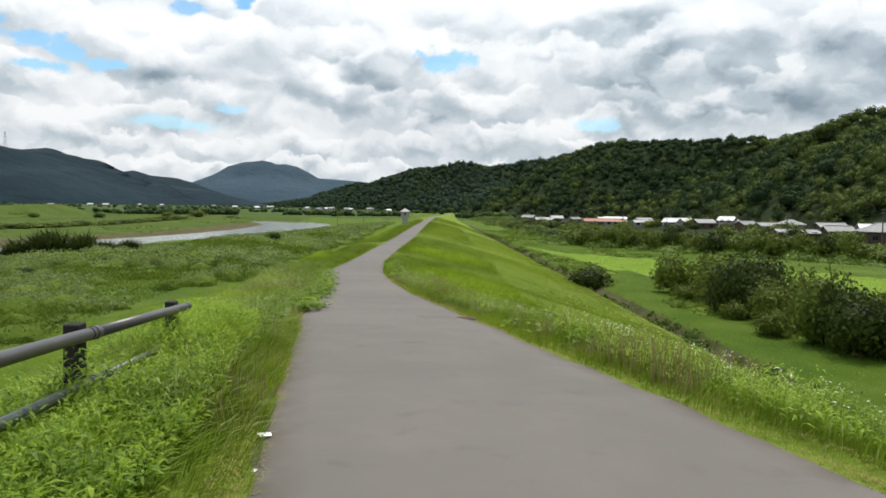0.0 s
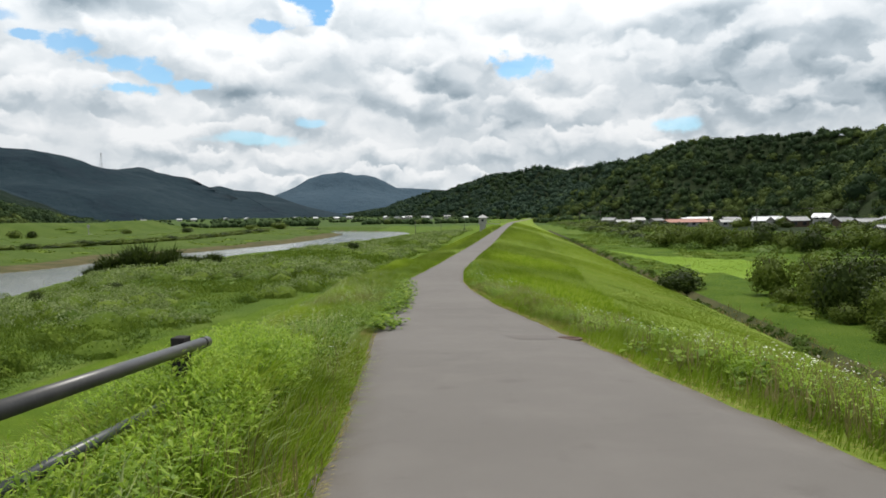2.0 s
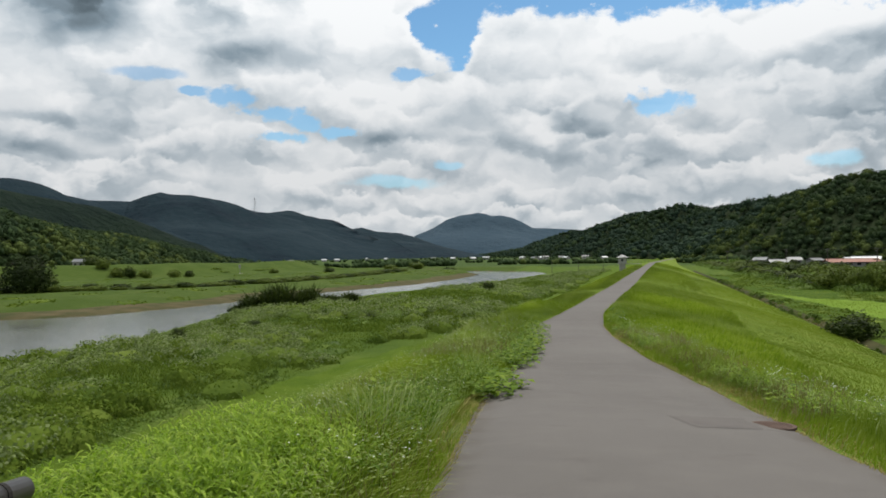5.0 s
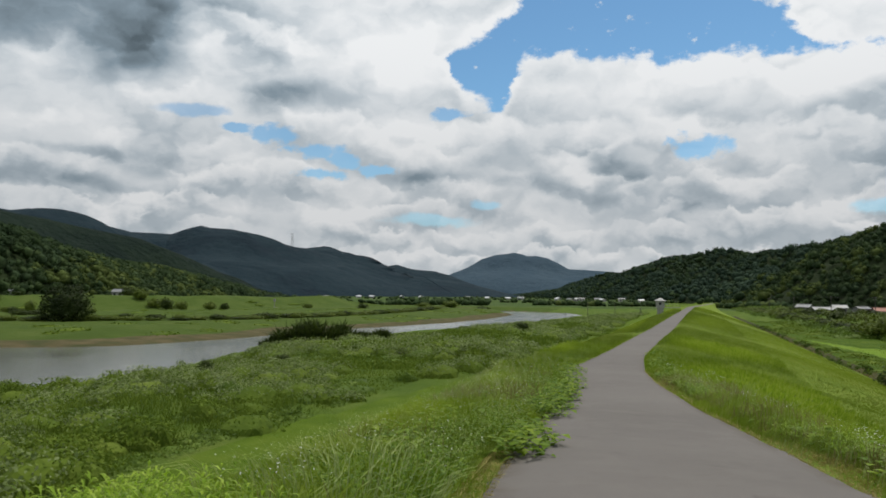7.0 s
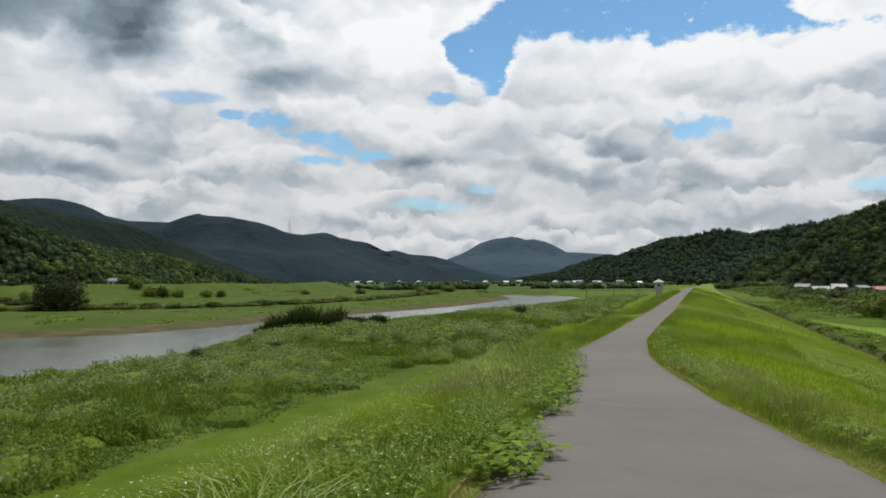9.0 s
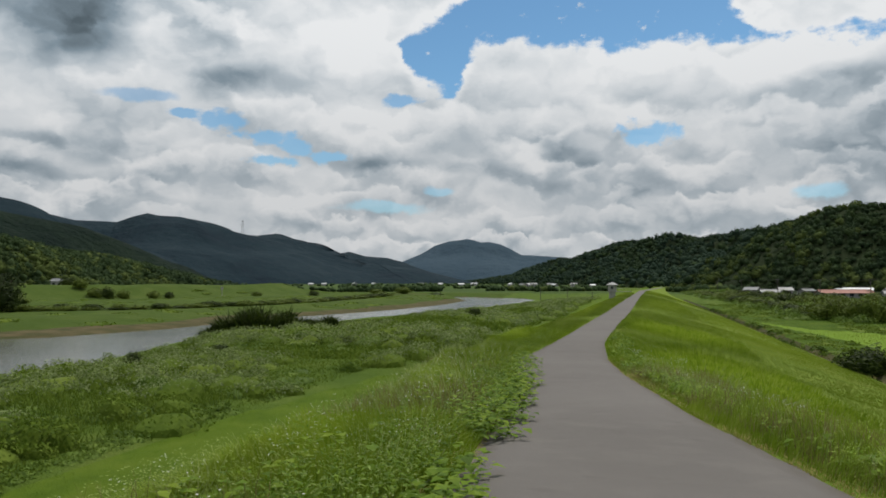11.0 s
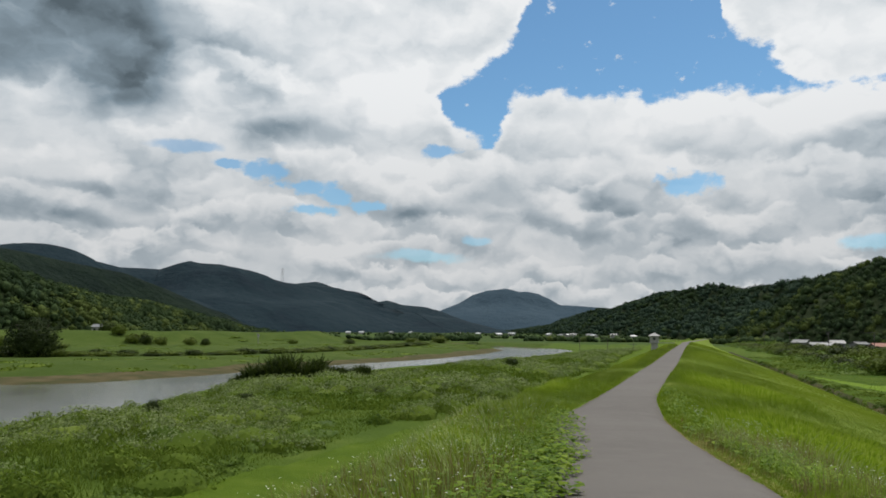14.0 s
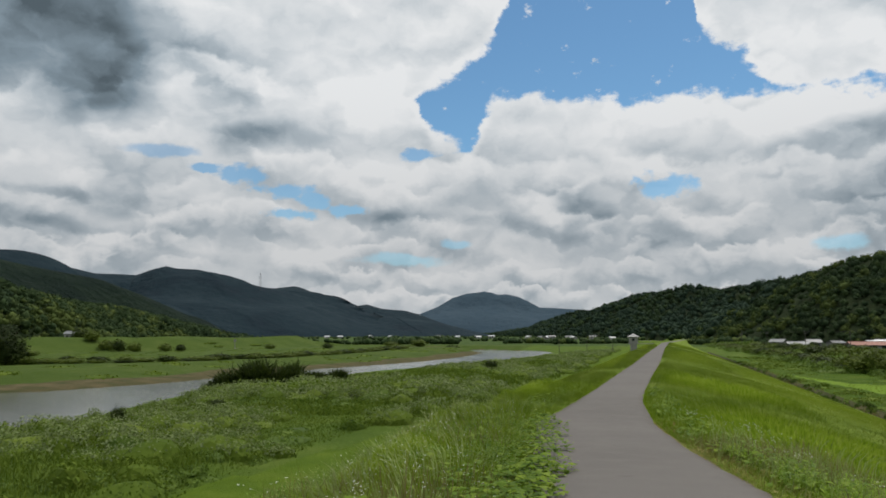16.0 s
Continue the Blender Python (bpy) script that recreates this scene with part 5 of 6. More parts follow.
meadow("field_weeds", 40000, 30, 330, 22.2, 60, 0.09, 0.05, M["short"], 67, "rough grass between ditch, bushes and fields", lowland, 1.3)
rough_land = lambda x, y: (into_polygon(x, y, PADDY) < -2) & (into_polygon(x, y, VILLAGE) < 2) & (lattice(x, y * 0.6, 9, 84) > np.where(y > 105, 0.34, 0.62))
mounds("rough_weeds", 330, 90, 34, 330, 0.34, [M["meadow"]], 84, "low rough weeds between the ditch and the fields", 1.0, (22.4, 48), (0.25, 0.9), rough_land, (0.8, 2.8))
meadow("ditch_grass", 1800, 30, 260, 19.6, 22.6, 0.4, 0.10, M["seed"], 68, "brown dry grass along the ditch", lambda x, y, c, r: lattice(x, y, 5, 69) > 0.5, 1.3)
rice = lambda x, y, c, r: into_polygon(x, y, PADDY) > 0.4
meadow("rice_plants", 40000, 56, 200, 24, 100, 0.2, 0.06, M["short"], 70, "bright green young rice in the field", rice)

# ---- bushes and trees ----
def crown_mesh(name, seed, n, leaf, mat, flat=1.0, shell=(0.55, 1.0)):
    r = np.random.default_rng(seed)
    bm = bmesh.new()
    bmesh.ops.create_icosphere(bm, subdivisions=2, radius=1.0)
    v = np.array([x.co[:] for x in bm.verts])
    f = np.array([[x.index for x in t.verts] for t in bm.faces])
    bm.free()
    lump = lambda d: 0.62 + 0.55 * (lattice(d[:, 0] * 2.2 + seed * 3.1, d[:, 1] * 2.2 + d[:, 2] * 3.3, 1.0, seed) + 0.5 * lattice(d[:, 0] * 5 + seed, d[:, 1] * 5 + d[:, 2] * 6.1, 1.0, seed + 1)) / 1.5 * 1.25
    v = v * (lump(v) * 0.62)[:, None]
    V, F = leaf_cards(r, n, leaf, shell[0], shell[1], -0.75)
    c = V.reshape(-1, 4, 3).mean(1)
    d = c / np.linalg.norm(c, axis=1)[:, None]
    V = (V.reshape(-1, 4, 3) + (c * (lump(d) - 1)[:, None])[:, None]).reshape(-1, 3)
    V, F = np.vstack([v, V]), np.vstack([f, F + len(v)])
    V[:, 2] = V[:, 2] * flat
    return np_mesh(name, V, F, mat)


CROWNS = {k: [crown_mesh("crown", s, 1700, 0.13, M[k]) for s in seeds] for k, seeds in (("bush", (201, 202, 203)), ("bush_light", (204, 205, 206)))}
CROWNS["round"] = [crown_mesh("crown", 209, 4200, 0.09, M["tree_dark"], 1.0, (0.8, 1.0))]
for k, low in (("bush", "bush_far"), ("bush_light", "bush_light_far")):
    CROWNS[low] = [crown_mesh("crown", s, 620, 0.2, M[k]) for s in (211, 212, 213, 214)]
CROWNS["sparse"] = [crown_mesh("crown", 207, 900, 0.12, M["bush_light"], 1.0, (0.35, 1.05))]


def trunk_mesh(seed):
    r = random.Random(seed)
    bm = bmesh.new()
    for k in range(4):
        a, t = r.uniform(0, 6.28), r.uniform(0.15, 0.4)
        mid = (math.cos(a) * t * 0.4, math.sin(a) * t * 0.4, 0.45)
        add_tube(bm, (math.cos(a) * 0.03, math.sin(a) * 0.03, -0.08), mid, 0.045, 0.032, 7)
        add_tube(bm, mid, (math.cos(a) * t * 1.3, math.sin(a) * t * 1.3, 1.1), 0.032, 0.012, 6)
    me = bpy.data.meshes.new("trunk")
    bm.to_mesh(me)
    bm.free()
    me.materials.append(M["bark"])
    return me


TRUNKS = [trunk_mesh(s) for s in (1, 2, 3)]


def bush(name, x, y, width, height, kind, label, seed, group="", lift=0.37, category="bush", z=None):
    """A bush or low tree: stems in the middle and a leafy crown down to the ground."""
    ob = new(name)
    if abs(y) > 110 and kind + "_far" in CROWNS:
        kind += "_far"
    c = new("crown", CROWNS[kind][seed % len(CROWNS[kind])])
    c.parent = ob
    c.matrix_basis = Matrix.LocRotScale((0, 0, lift), Euler((0, 0, seed * 1.7)), (0.5, 0.5, 0.55))
    t = new("trunk", TRUNKS[seed % 3])
    t.parent = ob
    t.matrix_basis = Matrix.Diagonal((0.6, 0.6, 0.7, 1))
    ob.matrix_basis = Matrix.LocRotScale((x, y, (float(land(x, y)) if z is None else z) - 0.05), Euler((0, 0, seed * 0.9)), (width, width * (0.85 + 0.3 * ((seed * 37) % 10) / 10), height))
    return tagged(ob, label, category, group)


bush("bush", 20.9, 100.6, 6.2, 3.7, "bush", "dark rounded bush beside the ditch", 1)
GROVE = "bushes between the ditch and the fields"
for k, (x, y, w, h, kind) in enumerate([(29.5, 93, 5.6, 5.6, "bush_light"), (33.0, 90, 6.0, 6.0, "bush_light"), (31.0, 82.5, 5.6, 5.6, "bush_light"), (30.2, 76, 6.2, 6.8, "bush"), (33.8, 77.5, 6.4, 6.8, "bush"),
                                        (30.6, 68.5, 4.6, 4.3, "bush_light"), (33.5, 68, 5.4, 4.8, "bush_light"), (29.8, 58.5, 5.6, 7.0, "sparse"), (30.6, 57.0, 5.6, 5.6, "bush"), (32.6, 54.5, 5.2, 5.2, "bush_light"),
                                        (37.5, 55.0, 6.0, 5.2, "bush_light"), (38.0, 50.5, 6.0, 4.8, "bush"), (37, 44, 5, 4, "bush"), (42.5, 52, 6, 5.0, "bush_light"), (36.5, 84.5, 5.5, 5.2, "bush_light"),
                                        (31.8, 79.5, 5.5, 4.6, "bush"), (32.0, 72.6, 5.6, 4.4, "bush"), (31.6, 63.8, 5.0, 3.6, "bush_light"), (34.4, 62.5, 5.2, 4.2, "bush"), (33.6, 58.6, 5.2, 4.6, "bush_light"), (35.6, 72.4, 5.5, 5.0, "bush_light"), (28.6, 72.0, 3.2, 2.0, "bush_light"), (28.4, 85.5, 3.4, 2.2, "bush_light"), (27.8, 62.0, 3.4, 2.4, "bush_light"),
                                        (30.0, 53.6, 5.6, 5.2, "bush"), (33.4, 50.6, 5.8, 4.8, "bush_light"), (36.6, 48.2, 5.4, 4.4, "bush")]):
    label = {"bush": "dense dark green bush at the field edge", "bush_light": "olive green bush at the field edge", "sparse": "tall thin-leaved young tree among bushes"}[kind]
    bush("tree" if kind == "sparse" else "bush", x, y, w, h, kind, label, k + 2, GROVE, category="tree" if kind == "sparse" else "bush")
# shrubs that overgrow the village bank
rb = random.Random(5)
HEDGE = "shrubs on the village bank"


def along(line, step, off=0.0):
    """Places every step metres along a polyline, shifted sideways."""
    out = []
    for (x0, y0), (x1, y1) in zip(line[:-1], line[1:]):
        d = math.hypot(x1 - x0, y1 - y0)
        for k in range(int(d / step)):
            t = (k + 0.5) * step / d
            out.append((x0 + (x1 - x0) * t + (y1 - y0) / d * -off, y0 + (y1 - y0) * t + (x1 - x0) / d * off))
    return out


near_bank = [(38, 215), (62, 172), (86, 150), (125, 90), (150, 40)]
for k, (x, y) in enumerate(along(near_bank, 3.2, 3.0)):
    bush("shrub", x + rb.uniform(-1.5, 1.5), y + rb.uniform(-1.5, 1.5), rb.uniform(5.0, 8.5), rb.uniform(3.6, 6.4), rb.choice(["bush", "bush_light", "bush_light", "bush_light", "bush_light"]), "dense shrub overgrown with vines on the bank", k + 30, HEDGE)
for k, (x, y) in enumerate(along(near_bank, 4.2, 8.0)):
    bush("shrub", x + rb.uniform(-2, 2), y + rb.uniform(-2, 2), rb.uniform(5.0, 8.0), rb.uniform(3.0, 5.0), rb.choice(["bush", "bush_light"]), "dense shrub overgrown with vines on the bank", k + 80, HEDGE)
for k, (x, y) in enumerate(along([(36, 560), (38, 420), (40, 300), (38, 215)], 6.5, 3.0)):
    bush("shrub", x + rb.uniform(-2, 2), y + rb.uniform(-2, 2), rb.uniform(6.0, 9.5), rb.uniform(1.8, 3.2), rb.choice(["bush_light", "bush_light", "bush"]), "low vine-covered shrub on the bank", k + 120, HEDGE)
for k, (x, y) in enumerate(along([(40, 460), (46, 300), (46, 225)], 8.0, 6.0)):
    bush("shrub", x + rb.uniform(-2, 2), y + rb.uniform(-2, 2), rb.uniform(6.0, 9.0), rb.uniform(2.4, 4.0), rb.choice(["bush_light", "bush"]), "low vine-covered shrub on the bank", k + 170, HEDGE)
# beyond the river
bush("tree", -171, 187, 17.0, 11.4, "round", "round dark tree on the far river bank", 3, category="tree")
SCRUB = "scrub before the far levee"
for k, (x, y, w, h) in enumerate([(-276, 338, 10, 6.5), (-262, 330, 8, 5.5), (-250, 326, 10, 6.0), (-240, 322, 8, 6.2), (-232, 322, 8, 5), (-222, 331, 7, 4.5), (-216, 334, 6, 4.2), (-262, 262, 5, 5.0), (-205, 400, 7, 3), (-180, 420, 8, 3), (-160, 470, 12, 4), (-145, 480, 12, 5), (-130, 505, 14, 5)]):
    bush("shrub", x, y, w, h, "bush_light" if k % 3 else "bush", "loose olive shrub on the far river bank", k + 220, SCRUB)
for k, (x, y) in enumerate(along([(-310, 113), (-240, 148), (-180, 180), (-142, 214), (-128, 250), (-127, 320), (-132, 400), (-150, 455)], 3.6)):
    bush("shrub", x + rb.uniform(-3, 3), y + rb.uniform(-3, 3), rb.uniform(5, 10), rb.uniform(0.9, 2.4), rb.choice(["bush", "bush_light", "bush_light"]), "low dark shrub along the top of the far bank", k + 400, SCRUB)
for k in range(14):
    x = rb.uniform(-330, -150)
    bush("shrub", x, 150 - 0.72 * (x + 150) + rb.uniform(8, 60), rb.uniform(5, 9), rb.uniform(1.5, 3.0), rb.choice(["bush", "bush_light"]), "low shrub on the far river bank", k + 240, SCRUB)


def spiky_mesh(seed, n):
    r = np.random.default_rng(seed)
    root = np.stack([r.normal(0, 0.22, n), r.normal(0, 0.22, n), np.zeros(n)], 1)
    V, F = blades(root, r.uniform(0.45, 1.0, n), r.uniform(0.07, 0.15, n), r.uniform(0.3, 1.1, n), seed, 0.3)
    return np_mesh("fronds", V, F, M["bush"])


SPIKY = [spiky_mesh(s, 150) for s in (1, 2)]
for k, (x, y, w, h) in enumerate([(-80.5, 147, 3.0, 3.4), (-78, 147.5, 3.4, 4.2), (-75.8, 148, 3.6, 5.2), (-73.8, 148.6, 3.8, 6.0), (-71.8, 149.4, 3.2, 5.2), (-70, 151, 3.2, 5.0), (-68.4, 153, 3.0, 5.6), (-66.4, 159, 3.2, 4.6), (-64.5, 165, 2.6, 3.2)]):
    ob = new("shrub")
    for j in range(3):
        fr = new("fronds", SPIKY[(k + j) % 2])
        fr.parent = ob
        fr.matrix_basis = Matrix.LocRotScale((0.25 * math.cos(j * 2.1 + k), 0.25 * math.sin(j * 2.1 + k), 0), Euler((0, 0, j * 2 + k)), (0.8, 0.8, 1.0 - 0.12 * j))
    c = new("crown", CROWNS["bush"][k % 3])
    c.parent = ob
    c.matrix_basis = Matrix.LocRotScale((0, 0, 0.28), Euler((0, 0, k)), (0.62, 0.62, 0.34))
    ob.matrix_basis = Matrix.LocRotScale((x, y, float(land(x, y)) - 0.1), Euler((0, 0, k * 1.3)), (w * 1.35, w * 1.35, h * (0.95, 1.2, 0.85, 1.25, 1.0)[k % 5]))
    tagged(ob, "dark spiky-leaved shrub on the near river bank", "shrub", "spiky shrubs by the water")
bush("shrub", -54.4, 87.2, 2.0, 2.3, "bush", "small dark upright shrub in the meadow", 7)
bush("shrub", -43.2, 214, 4.6, 2.6, "bush", "dark shrub standing alone in the meadow", 8)
LOWS = "dark low shrubs in the meadow"
for k, (x, y, w) in enumerate([(-42.8, 119.8, 4.2), (-60.6, 82, 3.2), (-55, 106, 3.0), (-58, 118, 2.6), (-50, 132, 3.0), (-52, 170, 4), (-60, 190, 4), (-66, 235, 4), (-55, 260, 5)]):
    bush("shrub", x, y, w, rb.uniform(0.7, 1.2), "bush_light" if k % 2 else "bush", "dark low shrub among meadow weeds", k + 300, LOWS)


# ---- fence ----
def build_fence():
    """Pipe fence: two rails held by dark posts on the river side."""
    fence = new("fence")
    at = lambda y: Vector((-2.85 - 0.107 * (y - 10.5), y, 0.765 - 0.073 * (y - 10.5)))
    drop = Vector((0, 0, -0.36))
    ys = [10.12, 7.05, 3.98, 0.91, -2.16, -5.23]
    for k, y in enumerate(ys):
        p = at(y)
        g = float(land(p.x - 0.1, y))
        bm = bmesh.new()
        add_box(bm, (p.x - 0.165, y - 0.07, g - 0.3), (p.x - 0.052, y + 0.07, p.z + 0.075), 0.008)
        post = part("post", bm, M["post"], fence, "dark brown square post")
        for d in (Vector(), drop):
            q = at(y) + d
            bm = bmesh.new()
            add_box(bm, (q.x - 0.055, y - 0.045, q.z - 0.03), (q.x - 0.02, y + 0.045, q.z + 0.03), 0.004)
            part("bracket", bm, M["rail"], post)
    for d, r in ((Vector(), 0.046), (drop, 0.038)):
        for a, b in ((10.5 if d.z == 0 else 10.25, 7.17), (7.17, 4.1), (4.1, 1.03), (1.03, -2.04), (-2.04, -5.4)):
            bm = bmesh.new()
            add_tube(bm, at(a) + d, at(b) + d, r, seg=16)
            bmesh.ops.bevel(bm, geom=[e for e in bm.edges if len(e.link_faces) == 2 and any(len(f.verts) > 4 for f in e.link_faces)], offset=0.012, segments=2, affect="EDGES")
            for f in bm.faces:
                f.smooth = len(f.verts) == 4
            rail = part("top_rail" if d.z == 0 else "lower_rail", bm, M["rail" if d.z == 0 else "rail_dark"], fence, "grey painted steel pipe" if d.z == 0 else "dark green steel pipe")
            bm = bmesh.new()
            n = (at(b) - at(a)).normalized()
            add_tube(bm, at(b) + d - n * 0.05, at(b) + d + n * 0.05, r + 0.006, seg=16)
            part("collar", bm, M["rail" if d.z == 0 else "rail_dark"], rail)
            bm = bmesh.new()
            add_tube(bm, at(a) + d + n * 0.13, at(a) + d + n * 0.15, r + 0.003, seg=16)
            part("band", bm, M["post"], rail)
    tagged(fence, "grey pipe fence on dark posts, half sunk in weeds", "fence")


build_fence()


# ---- on the path ----
def path_z(x, y):
    u = (x - edge_l(y)) / (edge_r(y) - edge_l(y))
    return crest(y) + 0.03 * (1 - (2 * u - 1) ** 2) - 0.015 - 0.05 * np.clip((np.abs(2 * u - 1) - 0.75) / 0.25, 0, 1)


def patch_mesh(name, rows, mat, lift, label, category, nx=8, ny=8):
    """A thin sheet on the asphalt inside four corners."""
    a, b, c, d = [np.array(q) for q in rows]
    V = []
    for j in range(ny + 1):
        for i in range(nx + 1):
            u, v = i / nx, j / ny
            q = (a * (1 - u) + b * u) * (1 - v) + (d * (1 - u) + c * u) * v
            V.append((q[0], q[1], float(path_z(q[0], q[1])) + lift))
    F = [(j * (nx + 1) + i, j * (nx + 1) + i + 1, (j + 1) * (nx + 1) + i + 1, (j + 1) * (nx + 1) + i) for j in range(ny) for i in range(nx)]
    return tagged(new(name, np_mesh(name, V, F, mat)), label, category, kind="structure")


patch_mesh("repair_patch", [(-0.1, 16.71), (1.1, 16.85), (0.85, 17.76), (-0.35, 17.59)], surface("patched_asphalt", [(0.090, 0.081, 0.075), (0.108, 0.097, 0.090), (0.126, 0.114, 0.105)], 0.8, 120, 0.93, 0.3, bump_size=0.004, spec=0.2), 0.003, "slightly darker mended patch in the asphalt", "patch")
def manhole(x, y, r):
    ob = new("manhole_cover")
    z = float(path_z(x, y)) + 0.006
    bm = bmesh.new()
    add_tube(bm, (0, 0, -0.03), (0, 0, 0.010), r, seg=32)
    part("rim", bm, M["rust"], ob)
    bm = bmesh.new()
    add_tube(bm, (0, 0, -0.03), (0, 0, 0.014), r * 0.86, seg=32)
    lid = part("lid", bm, M["rust"], ob, "ribbed rusty iron lid")
    for k in range(-3, 4):
        w = math.sqrt(max(0.0, 0.64 - (k * 0.22) ** 2)) * r
        if w > 0.05:
            bm = bmesh.new()
            add_box(bm, (-w, k * 0.22 * r - 0.012, 0.012), (w, k * 0.22 * r + 0.012, 0.017))
            part("rib", bm, M["rust"], lid)
    ob.matrix_basis = Matrix.Translation((x, y, z)) @ Matrix.Rotation(radians(-2.5), 4, "X")
    tagged(ob, "round rusty iron manhole cover in the path", "manhole cover")


manhole(0.74, 17.3, 0.26)
for x, y, s, turn in ((-1.17, 6.91, 0.045, 20), (-1.04, 6.02, 0.012, 70)):
    bm = bmesh.new()
    bmesh.ops.create_grid(bm, x_segments=4, y_segments=4, size=s)
    for v in bm.verts:
        v.co.z = 0.006 * math.sin(v.co.x * 40) * math.cos(v.co.y * 35) + 0.022
    bmesh.ops.solidify(bm, geom=bm.faces[:], thickness=0.002)
    ob = part("paper_scrap", bm, M["paper"])
    ob.matrix_basis = Matrix.Translation((x, y, float(path_z(x, y)) + 0.004)) @ Matrix.Rotation(radians(turn), 4, "Z")
    tagged(ob, "crumpled white scrap of paper on the asphalt edge", "litter")


# ---- houses, poles and the gatehouse ----
def house(x, y, w, d, h, turn, roof, wall, label, rise=1.7, hip=False, group="village houses", z=None):
    """A village house: walls with set-in windows and a tiled roof with eaves and ridge. Width along its own x."""
    ob = new("house")
    if z is None:
        w, d, h, rise = w * 0.84, d * 0.84, h * 0.84, rise * 0.84
    base = float(land(x, y)) - 0.2 if z is None else z
    bm = bmesh.new()
    add_box(bm, (-w / 2, -d / 2, 0), (w / 2, d / 2, h))
    if not hip:
        for s in (-1, 1):
            v = [bm.verts.new(p) for p in ((s * w / 2, -d / 2, h), (s * w / 2, d / 2, h), (s * w / 2, 0, h + rise * 0.92))]
            bm.faces.new(v if s > 0 else v[::-1])
    part("wall", bm, M[wall], ob)
    bm = bmesh.new()
    e = 0.6
    if hip:
        inset = min(d / 2, w / 2 - 0.4)
        lo = [(-w / 2 - e, -d / 2 - e), (w / 2 + e, -d / 2 - e), (w / 2 + e, d / 2 + e), (-w / 2 - e, d / 2 + e)]
        for zz in (0.0, 0.16):
            b = [bm.verts.new((*p, h - 0.12 + zz)) for p in lo]
            t = [bm.verts.new((-w / 2 + inset, 0, h + rise + zz)), bm.verts.new((w / 2 - inset, 0, h + rise + zz))]
            for f in ((b[0], b[1], t[1], t[0]), (b[1], b[2], t[1]), (b[2], b[3], t[0], t[1]), (b[3], b[0], t[0])):
                bm.faces.new(f)
    else:
        prof = [(-d / 2 - e, h - 0.25), (0, h + rise), (d / 2 + e, h - 0.25), (d / 2 + e, h - 0.11), (0, h + rise + 0.14), (-d / 2 - e, h - 0.11)]
        ends = [[bm.verts.new((s * (w / 2 + e), y_, z_)) for y_, z_ in prof] for s in (-1, 1)]
        for i in range(6):
            j = (i + 1) % 6
            bm.faces.new((ends[0][i], ends[0][j], ends[1][j], ends[1][i]))
        for en in ends:
            bm.faces.new((en[0], en[1], en[4], en[5])), bm.faces.new((en[1], en[2], en[3], en[4]))
    bmesh.ops.recalc_face_normals(bm, faces=bm.faces[:])
    rf = part("roof", bm, M[roof], ob)
    bm = bmesh.new()
    add_box(bm, (-w / 2 * (0.5 if hip else 1.05), -0.16, h + rise), (w / 2 * (0.5 if hip else 1.05), 0.16, h + rise + 0.3), 0.05)
    part("ridge_tiles", bm, M[roof], rf)
    for k in range(max(2, int(w / 3.2))):
        cx = -w / 2 + w * (k + 0.5) / max(2, int(w / 3.2))
        for s in (-1, 1):
            for zz in ([1.0] if h < 4 else [1.0, 3.6]):
                bm = bmesh.new()
                add_box(bm, (cx - 0.8, s * d / 2 - 0.05, zz), (cx + 0.8, s * d / 2 + 0.05, zz + 1.3), 0.02)
                win = part("window", bm, M["tile_dark"], ob)
                bm = bmesh.new()
                for o in (-0.38, 0.38):
                    add_box(bm, (cx + o - 0.34, s * (d / 2 + 0.055) - 0.01, zz + 0.1), (cx + o + 0.34, s * (d / 2 + 0.055) + 0.01, zz + 1.2))
                part("pane", bm, M["glass"], win)
    ob.matrix_basis = pose(x, y, base, 0, 0, turn)
    return tagged(ob, label, "house", group)


house(60, 402, 11, 7, 2.6, 8, "tile_grey", "wall_grey", "low grey house with a tiled roof behind the bank", 1.3)
house(68, 412, 7, 6, 3.6, 8, "tile_grey", "wall_grey", "small pale house with a grey roof", 1.4)
house(83, 366, 24, 8, 3.0, 6, "tile_red", "wall_grey", "long shed with a faded red roof", 1.3)
house(94, 388, 13, 8, 3.6, -20, "tile_white", "wall_grey", "house with a bright metal roof", 1.6)
house(104, 372, 9, 7, 3.2, 15, "tile_grey", "wall_brown", "house with a grey tiled roof", 1.7)
house(112, 352, 8, 7, 3.4, -52, "tile_white", "wall_white", "house with a shining metal roof", 1.8)
house(119, 356, 8, 7, 3.5, -50, "tile_white", "wall_grey", "house with a shining metal roof", 1.8)
house(122, 340, 10, 7, 3.6, 12, "tile_grey", "wall_brown", "dark timber house with a grey roof", 1.7)
house(128, 328, 7, 6, 5.4, -40, "tile_white", "wall_white", "two-storey house with a bright roof", 1.6)
house(132, 318, 8, 6, 3.2, 20, "tile_grey", "wall_brown", "house with a grey tiled roof", 1.6)
house(141, 298, 10, 8, 4.2, 10, "tile_grey", "wall_grey", "house with a grey hipped roof", 2.2, True)
house(112, 232, 15, 6, 2.4, -6, "tile_grey", "wall_brown", "long dark shed below the houses", 1.0)
house(150, 285, 12, 8, 3.6, 0, "tile_grey", "wall_brown", "house with a grey tiled roof", 1.8)
house(160, 276, 9, 7, 3.4, -15, "tile_white", "wall_grey", "house with a bright metal roof", 1.6)
house(126, 211, 14, 10, 4.0, -8, "tile_grey", "wall_brown", "large dark farmhouse with a wide grey hipped roof", 2.8, True)
house(140, 204, 9, 7, 3.4, -8, "tile_grey", "wall_white", "white-walled outbuilding with a grey roof", 1.5)
